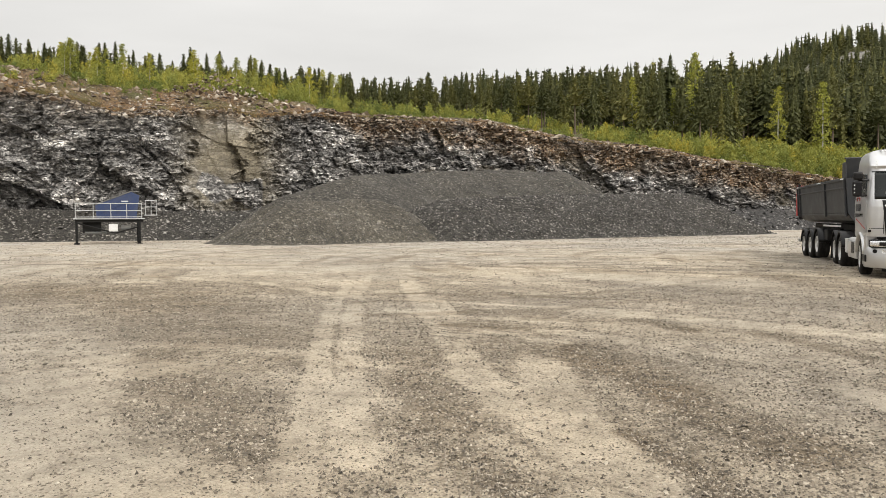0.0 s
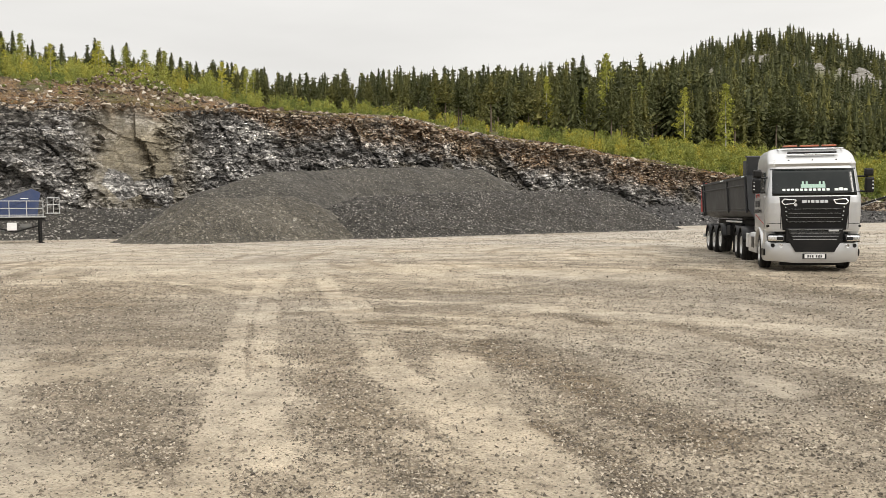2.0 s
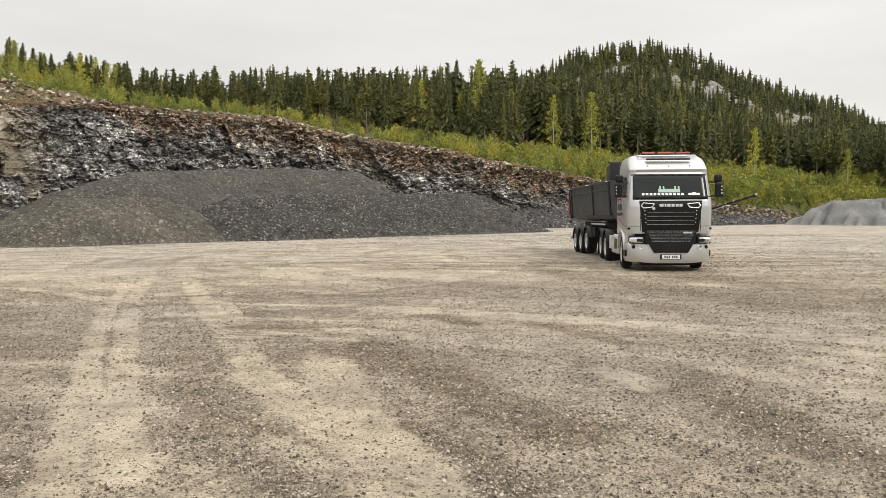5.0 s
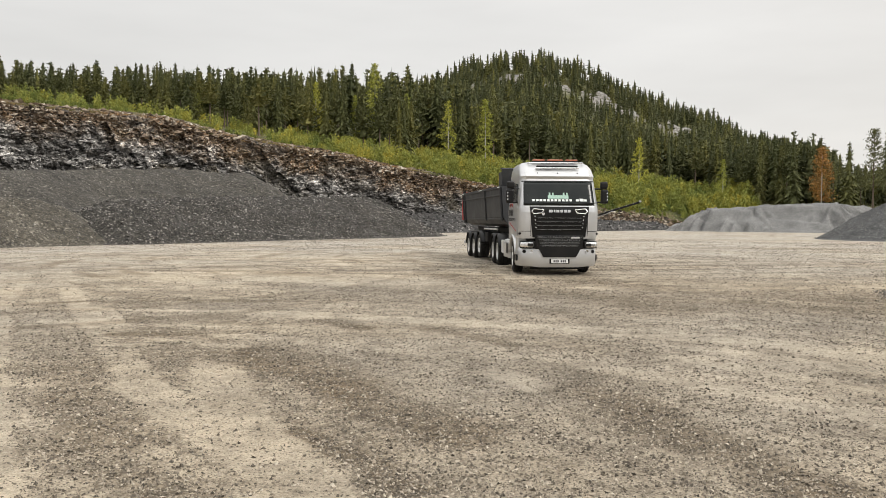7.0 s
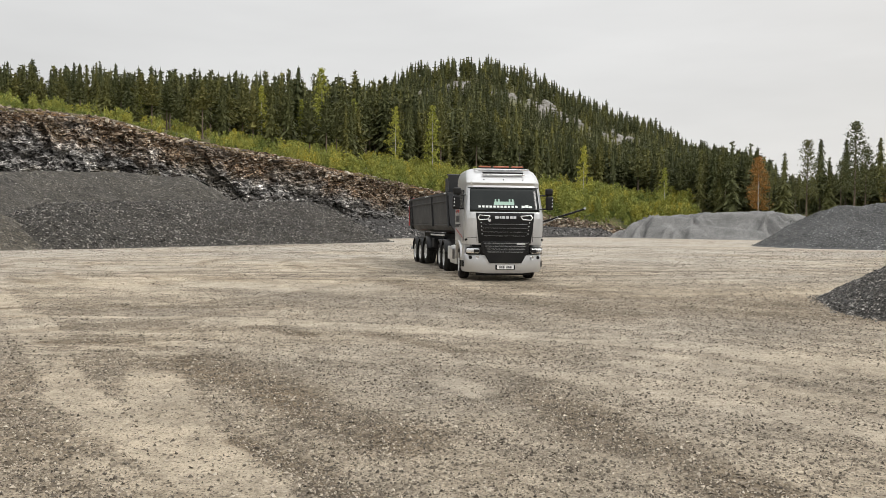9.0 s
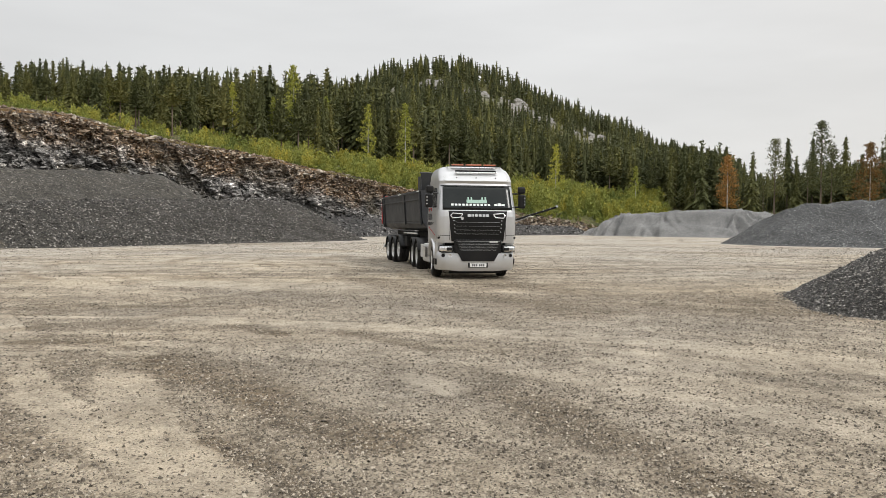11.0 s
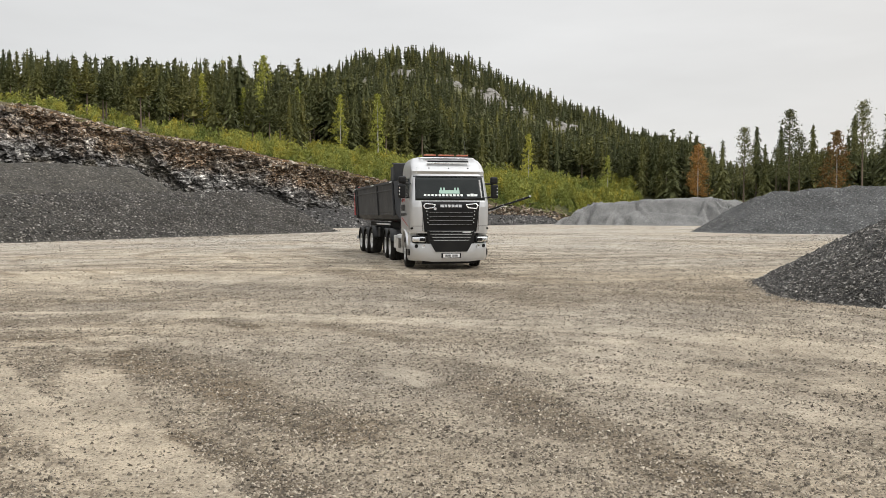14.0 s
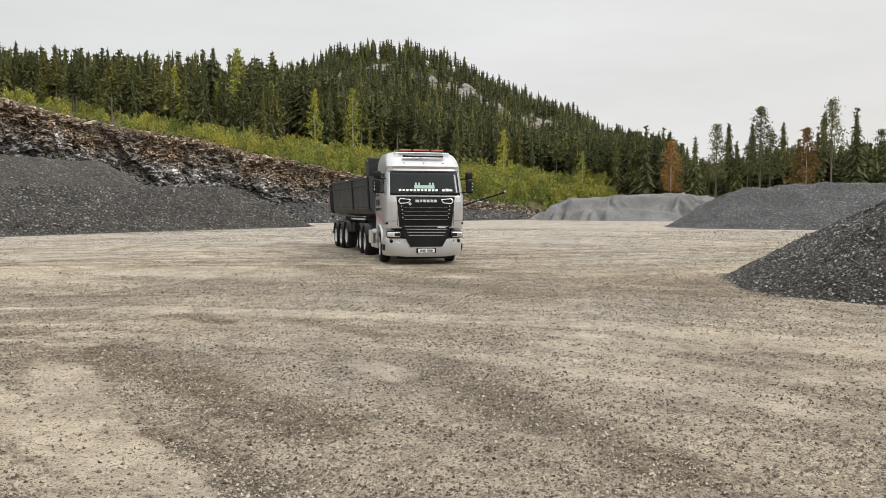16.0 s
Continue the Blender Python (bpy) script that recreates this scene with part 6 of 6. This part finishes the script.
    for k in range(4):
        x = -0.4 + 0.26 * k
        pts = [(x, -0.95, 1.9 + 0.1 * k), (x, -1.25, 1.75), (x * 0.8, -1.7, 1.45), (x * 0.6, -2.2, 1.5), (x * 0.5, -2.75, 1.62)]
        for a, b in zip(pts[:-1], pts[1:]):
            rod(bm, a, b, 0.018, 6)
    part("air_line", bm, RUBBER, t)
    return t


# ---- tipping trailer ----
def build_trailer(m):
    t = empty("tipper_trailer", m, "charcoal tipping semi-trailer with steel tub and red tailgate frame", "trailer")
    L0, L1 = 0.95, -8.15  # front and back of the tub, from the kingpin
    z0, z1 = 1.42, 2.92

    def tub_outline(k):
        w = 1.24 * k
        return [(-w, z1), (-w * 0.985, 2.6), (-w * 0.94, 1.78), (-w * 0.8, 1.52), (-w * 0.55, z0), (w * 0.55, z0), (w * 0.8, 1.52), (w * 0.94, 1.78), (w * 0.985, 2.6), (w, z1)]

    bm = bmesh.new()
    secs = []
    for y, k in ((L0, 1.0), (L1, 1.0)):
        outer = [bm.verts.new((x, y, z)) for x, z in tub_outline(k)]
        inner = [bm.verts.new((x * 0.955, y, z + (0.05 if z < 2.5 else 0))) for x, z in tub_outline(k)]
        secs.append(outer + inner[::-1])
    a, b = secs
    n = len(a)
    for k in range(n):
        bm.faces.new((a[k], a[(k + 1) % n], b[(k + 1) % n], b[k]))
    bmesh.ops.recalc_face_normals(bm, faces=bm.faces)
    tub = part("tub", bm, TUB_STEEL, t, "charcoal steel tub, scuffed and dusty")
    bm = bmesh.new()
    o = tub_outline(0.99)
    va = [bm.verts.new((x, L0 - 0.01, z)) for x, z in o]
    vb = [bm.verts.new((x, L0 + 0.06, z)) for x, z in o]
    for k in range(len(o)):
        bm.faces.new((va[k], va[(k + 1) % len(o)], vb[(k + 1) % len(o)], vb[k]))
    bm.faces.new(va[::-1])
    bm.faces.new(vb)
    bmesh.ops.recalc_face_normals(bm, faces=bm.faces)
    part("front_plate", bm, TUB_STEEL, tub)
    for s in (-1, 1):
        part("top_rail", boxes(((s * 1.23, (L0 + L1) / 2, 2.88), (0.11, L0 - L1, 0.10), 0.02)), TUB_STEEL, tub)
        part("side_fold", boxes(((s * 1.235, (L0 + L1) / 2, 2.60), (0.05, L0 - L1 - 0.1, 0.05), 0.015)), TUB_STEEL, tub)
        part("lower_rail", boxes(((s * 1.14, (L0 + L1) / 2, 1.72), (0.05, L0 - L1 - 0.2, 0.07), 0.015)), TUB_STEEL, tub)
        for y in (L0 - 0.06, -2.3, L1 + 0.55, L1 + 0.06):
            part("side_post", boxes(((s * 1.225, y, 2.26), (0.07, 0.10, 1.22), 0.015, (0, s * 3.6, 0))), TUB_STEEL, tub)
        part("reflector_strip", boxes(((s * 1.292, -3.2, 2.89), (0.006, 0.7, 0.035))), DECAL_WHITE, tub)
        for y in (L0 - 0.25, L1 + 0.25):
            part("reflector_strip", boxes(((s * 1.292, y, 2.89), (0.006, 0.45, 0.035))), DECAL_WHITE, tub)
        part("chassis_beam", boxes(((s * 0.5, -3.5, 1.24), (0.14, 8.6, 0.26), 0.03)), CHASSIS, t)
        part("side_rail", boxes(((s * 1.12, -1.6, 1.32), (0.05, 2.8, 0.06), 0.015)), ALLOY, t)
        part("landing_leg", boxes(((s * 0.75, -1.9, 0.85), (0.14, 0.14, 0.75), 0.02), ((s * 0.75, -1.9, 0.45), (0.24, 0.26, 0.05), 0.01)), CHASSIS, t)
        for y, z in ((-3.75, 0.60), (-5.15, 0.52), (-6.55, 0.52)):
            wheel(t, s * 1.03, y, z, s, width=0.40, dish=0.02)
            fender(t, s * 1.03, y, z, 0.63, 0.44, 8, 172)
        part("rear_lamp", boxes(((s * 0.85, -8.1, 0.95), (0.42, 0.09, 0.16), 0.02)), RED_LENS, t, "red rear lamp cluster")
        part("tailgate_post", boxes(((s * 1.22, L1 - 0.08, 2.3), (0.10, 0.12, 1.25), 0.02)), RED_PAINT, t)
        part("hinge_arm", rods([((s * 1.2, L1 + 0.3, 3.0), (s * 1.2, L1 - 0.1, 2.95), 0.05)], 8), CHASSIS, t)
    tg = part("tailgate", boxes(((0, L1 - 0.06, 2.2), (2.36, 0.08, 1.36), 0.02)), TUB_STEEL, t, "charcoal tailgate with ribs")
    for x in (-0.75, 0, 0.75):
        part("tailgate_rib", boxes(((x, L1 - 0.12, 2.15), (0.10, 0.06, 1.2), 0.02)), TUB_STEEL, tg)
    part("tailgate_top", boxes(((0, L1 - 0.1, 2.94), (2.5, 0.16, 0.10), 0.03)), RED_PAINT, tg, "red top rail")
    # raised cover flap at the front end of the tub
    fl = part("front_flap", boxes(((0, L0 - 0.25, 3.26), (2.36, 0.05, 0.66), 0.015, (-14, 0, 0))), TUB_STEEL, t, "raised dark flap above the tub front")
    part("flap_rim", boxes(((0, L0 - 0.32, 3.58), (2.4, 0.08, 0.05), 0.015)), TUB_STEEL, fl)
    for s in (-1, 1):
        part("flap_side", boxes(((s * 1.17, L0 - 0.45, 3.2), (0.04, 0.5, 0.5), 0.015)), TUB_STEEL, fl)
    part("tipping_ram", rods([((0, L0 + 0.18, 1.3), (0, L0 + 0.16, 2.7), 0.13)], 14), CHASSIS, t)
    part("rear_bumper", boxes(((0, -8.05, 0.62), (2.4, 0.10, 0.14), 0.02)), ALLOY, t)
    pl = part("number_plate", boxes(((0, -8.1, 0.95), (0.52, 0.02, 0.12), 0.004)), PLATE, t)
    for x in (-0.17, -0.11, -0.05, 0.05, 0.11, 0.17):
        part("plate_bar", boxes(((x, -8.113, 0.95), (0.04, 0.004, 0.07))), DECAL_DARK, pl)
    for y, z in ((-3.75, 0.60), (-5.15, 0.52), (-6.55, 0.52)):
        part("axle", rods([((-0.9, y, z), (0.9, y, z), 0.08)], 10), CHASSIS, t)
        part("axle_bracket", boxes(((-0.5, y + 0.2, 0.88), (0.12, 0.5, 0.5), 0.04), ((0.5, y + 0.2, 0.88), (0.12, 0.5, 0.5), 0.04)), CHASSIS, t)
    part("tool_box", boxes(((0.9, -2.75, 0.98), (0.4, 0.6, 0.4), 0.04)), CHASSIS, t)
    return t


build_tractor(pose(4.93, 25.25, 0, 0, 0, 180))
build_trailer(pose(4.93, 29.70, 0, 0, 0, 184))


# ---- blue screening machine on legs ----
def build_screener(m):
    t = empty("screening_machine", m, "blue steel screening hopper on a dark leg frame with pale railings", "screening machine")
    hop = bmesh.new()
    extrude_profile(hop, [(-0.85, 1.75), (1.9, 1.75), (2.15, 3.35), (1.55, 3.62), (-0.95, 2.65)], -1.0, 0.9)
    for v in hop.verts:
        v.co = Vector((v.co.y, v.co.x, v.co.z))
    bmesh.ops.recalc_face_normals(hop, faces=hop.faces)
    h = part("hopper", hop, BLUE_PAINT, t, "dark blue sloping steel hopper")
    for x in (-0.3, 0.55, 1.4):
        part("hopper_rib", boxes(((x, -1.03, 2.2 + 0.15 * x), (0.07, 0.06, 0.9 + 0.3 * x), 0.01)), BLUE_PAINT, h)
    part("hopper_rib", boxes(((0.3, -1.03, 2.5), (2.2, 0.06, 0.06), 0.01, (0, -21, 0))), BLUE_PAINT, h)
    part("hopper_rim", rods([((-0.95, -1.0, 2.7), (1.6, -1.0, 3.64), 0.04), ((1.6, -1.0, 3.64), (2.15, -1.0, 3.6), 0.04), ((-0.95, 0.9, 2.7), (1.6, 0.9, 3.64), 0.04)], 6), DARK_GREY, h)
    part("hopper_label", boxes(((1.1, -1.012, 2.95), (0.5, 0.01, 0.06))), DECAL_WHITE, h)
    part("deck", boxes(((0, -1.35, 1.74), (4.9, 0.75, 0.07), 0.01)), GALV, t, "pale walkway deck")
    for x in (-2.3, -1.1, 0.1, 1.2, 2.25):
        part("rail_post", rods([((x, -1.68, 1.74), (x, -1.68, 2.78), 0.028)], 8), GALV, t)
    for z in (2.78, 2.3, 1.86):
        part("handrail", rods([((-2.3, -1.68, z), (2.25, -1.68, z), 0.026)], 8), GALV, t)
    # stair landing with its own rail
    part("landing", boxes(((2.95, -0.9, 1.98), (0.9, 0.9, 0.06), 0.01)), GALV, t)
    part("landing_rail", rods([((x, -1.3, 2.0), (x, -1.3, 3.0), 0.025) for x in (2.55, 2.95, 3.35)] + [((2.55, -1.3, z), (3.35, -1.3, z), 0.025) for z in (3.0, 2.55)] + [((3.35, -1.3, z), (3.35, -0.5, z), 0.025) for z in (3.0, 2.55)]), GALV, t)
    for x in (-2.25, 2.1):
        for y in (-1.5, 0.8):
            part("leg", boxes(((x, y, 0.86), (0.15, 0.15, 1.72), 0.02), ((x, y, 0.03), (0.4, 0.4, 0.06), 0.01)), CHASSIS, t, "dark steel leg")
    for y in (-1.5, 0.8):
        part("cross_beam", boxes(((0, y, 1.6), (4.7, 0.14, 0.2), 0.02)), CHASSIS, t)
    part("brace", rods([((-2.2, -1.5, 1.45), (0.4, -1.5, 0.75), 0.05), ((0.4, -1.5, 0.75), (2.1, -1.5, 1.2), 0.05)], 8), CHASSIS, t)
    part("engine_box", boxes(((-1.2, -0.7, 1.15), (1.3, 1.1, 0.75), 0.06)), CHASSIS, t)
    part("conveyor_roll", rods([((-1.7, -1.2, 0.78), (-0.2, -1.2, 0.78), 0.1)], 12), DARK_GREY, t)
    part("control_cabinet", boxes(((0.25, -1.45, 1.12), (0.62, 0.3, 0.5), 0.03)), PLATE, t, "white control cabinet")
    part("motor", rods([((0.8, -1.2, 1.1), (1.5, -1.2, 1.1), 0.2)], 14), DARK_GREY, t)
    return t


build_screener(pose(-38.4, 42.0, 0, 0, 0, 43.5)).scale = (0.87, 0.9, 0.95)


# ---- tracked crusher with conveyors ----
def build_crusher(m):
    t = empty("mobile_crusher", m, "grey and yellow tracked crusher with raised conveyors", "crusher")
    bd = part("body", boxes(((0, 0, 2.0), (3.0, 3.6, 2.3), 0.12)), DARK_GREY, t, "dusty grey rear body")
    part("radiator", boxes(((-0.3, -1.83, 1.9), (1.7, 0.06, 1.3), 0.03)), GALV, bd)
    for k in range(6):
        part("radiator_slat", boxes(((-0.3, -1.87, 1.4 + 0.2 * k), (1.6, 0.03, 0.06), 0.01)), DARK_GREY, bd)
    part("side_locker", boxes(((1.2, -1.84, 2.1), (0.6, 0.06, 1.4), 0.03)), PLATE, bd)
    part("label_bar", boxes(((-0.1, -1.88, 1.55), (0.8, 0.02, 0.16))), YELLOW_PAINT, bd)
    gd = part("yellow_guard", boxes(((-0.3, -0.4, 3.35), (2.6, 2.4, 0.12), 0.03), ((-0.6, -1.0, 3.6), (1.9, 0.12, 0.1), 0.02, (0, 8, 0)), ((-0.6, 0.2, 3.75), (1.9, 0.12, 0.1), 0.02, (0, 8, 0))), YELLOW_PAINT, t, "orange-yellow guard rails")
    for x in (-1.5, -0.6, 0.5):
        part("guard_post", rods([((x, -1.0, 3.15), (x, -1.0, 3.9), 0.05)], 6), YELLOW_PAINT, gd)
    for s in (-1, 1):
        tr = bmesh.new()
        pts = [(-1.7, 0.25), (-1.5, 0.02), (1.5, 0.02), (1.7, 0.25), (1.7, 0.55), (1.5, 0.78), (-1.5, 0.78), (-1.7, 0.55)]
        extrude_profile(tr, pts, s * 1.05 - 0.22, s * 1.05 + 0.22)
        part("track", tr, CHASSIS, t, "black crawler track")
        part("jack", boxes(((s * 1.35, -1.6, 0.5), (0.14, 0.14, 1.0), 0.02)), GALV, t)
    # upright hopper plate and its struts
    part("raised_plate", boxes(((1.9, 0.6, 4.1), (1.5, 0.25, 3.1), 0.05, (8, 14, 0))), GREY_PAINT, t, "pale grey raised hopper side")
    part("plate_frame", rods([((1.0, 0.3, 1.6), (2.2, 0.5, 5.5), 0.08), ((2.3, 0.2, 1.0), (3.0, 0.4, 5.3), 0.07), ((3.0, 0.2, 1.0), (3.6, 0.4, 5.0), 0.06), ((2.0, 0.2, 2.0), (3.5, 0.3, 2.3), 0.06), ((2.2, 0.2, 3.2), (3.6, 0.3, 3.4), 0.06)], 8), GREY_PAINT, t)
    part("cloth_cover", boxes(((4.6, 2.0, 3.4), (2.8, 1.6, 2.6), 0.6, (0, 25, 0))), GALV, t, "weathered grey feed hopper")
    for name, a, b, w in (("conveyor", (2.6, -0.6, 1.2), (12.6, -1.6, 4.4), 0.75), ("conveyor", (-1.6, 0, 1.9), (-8.5, 0.8, 4.5), 0.7), ("conveyor", (-1.6, -0.4, 1.5), (-6.0, -0.4, 3.1), 0.5)):
        a, b = Vector(a), Vector(b)
        d = b - a
        mid = (a + b) / 2
        ry = -math.degrees(math.atan2(d.z, d.x)) if d.x > 0 else math.degrees(math.atan2(d.z, -d.x))
        L = d.length
        c = part(name, boxes((tuple(mid), (L, w, 0.10), 0.02, (0, ry, 0))), BELT, t, "dark inclined conveyor")
        part("frame_beam", boxes((tuple(mid + Vector((0, -w / 2 - 0.05, -0.12))), (L, 0.09, 0.26), 0.01, (0, ry, 0)), (tuple(mid + Vector((0, w / 2 + 0.05, -0.12))), (L, 0.09, 0.26), 0.01, (0, ry, 0))), CHASSIS, c)
        part("end_drum", rods([(tuple(b + Vector((0, -w / 2, 0))), tuple(b + Vector((0, w / 2, 0))), 0.16)], 12), GALV, c)
        for k in range(1, 10):
            p = a + d * k / 10
            part("roller", boxes((tuple(p + Vector((0, -w / 2 - 0.10, 0.05))), (0.10, 0.10, 0.16), 0.02)), GALV, c)
        q = a + d * 0.62
        part("stay", rods([(tuple(a + Vector((0.6 if d.x > 0 else -0.6, -0.4, -0.5))), tuple(q + Vector((0, -0.4, -0.2))), 0.06)], 6), GREY_PAINT, c)
    return t


build_crusher(pose(23.0, 116.5, 0, 0, 0, -11))
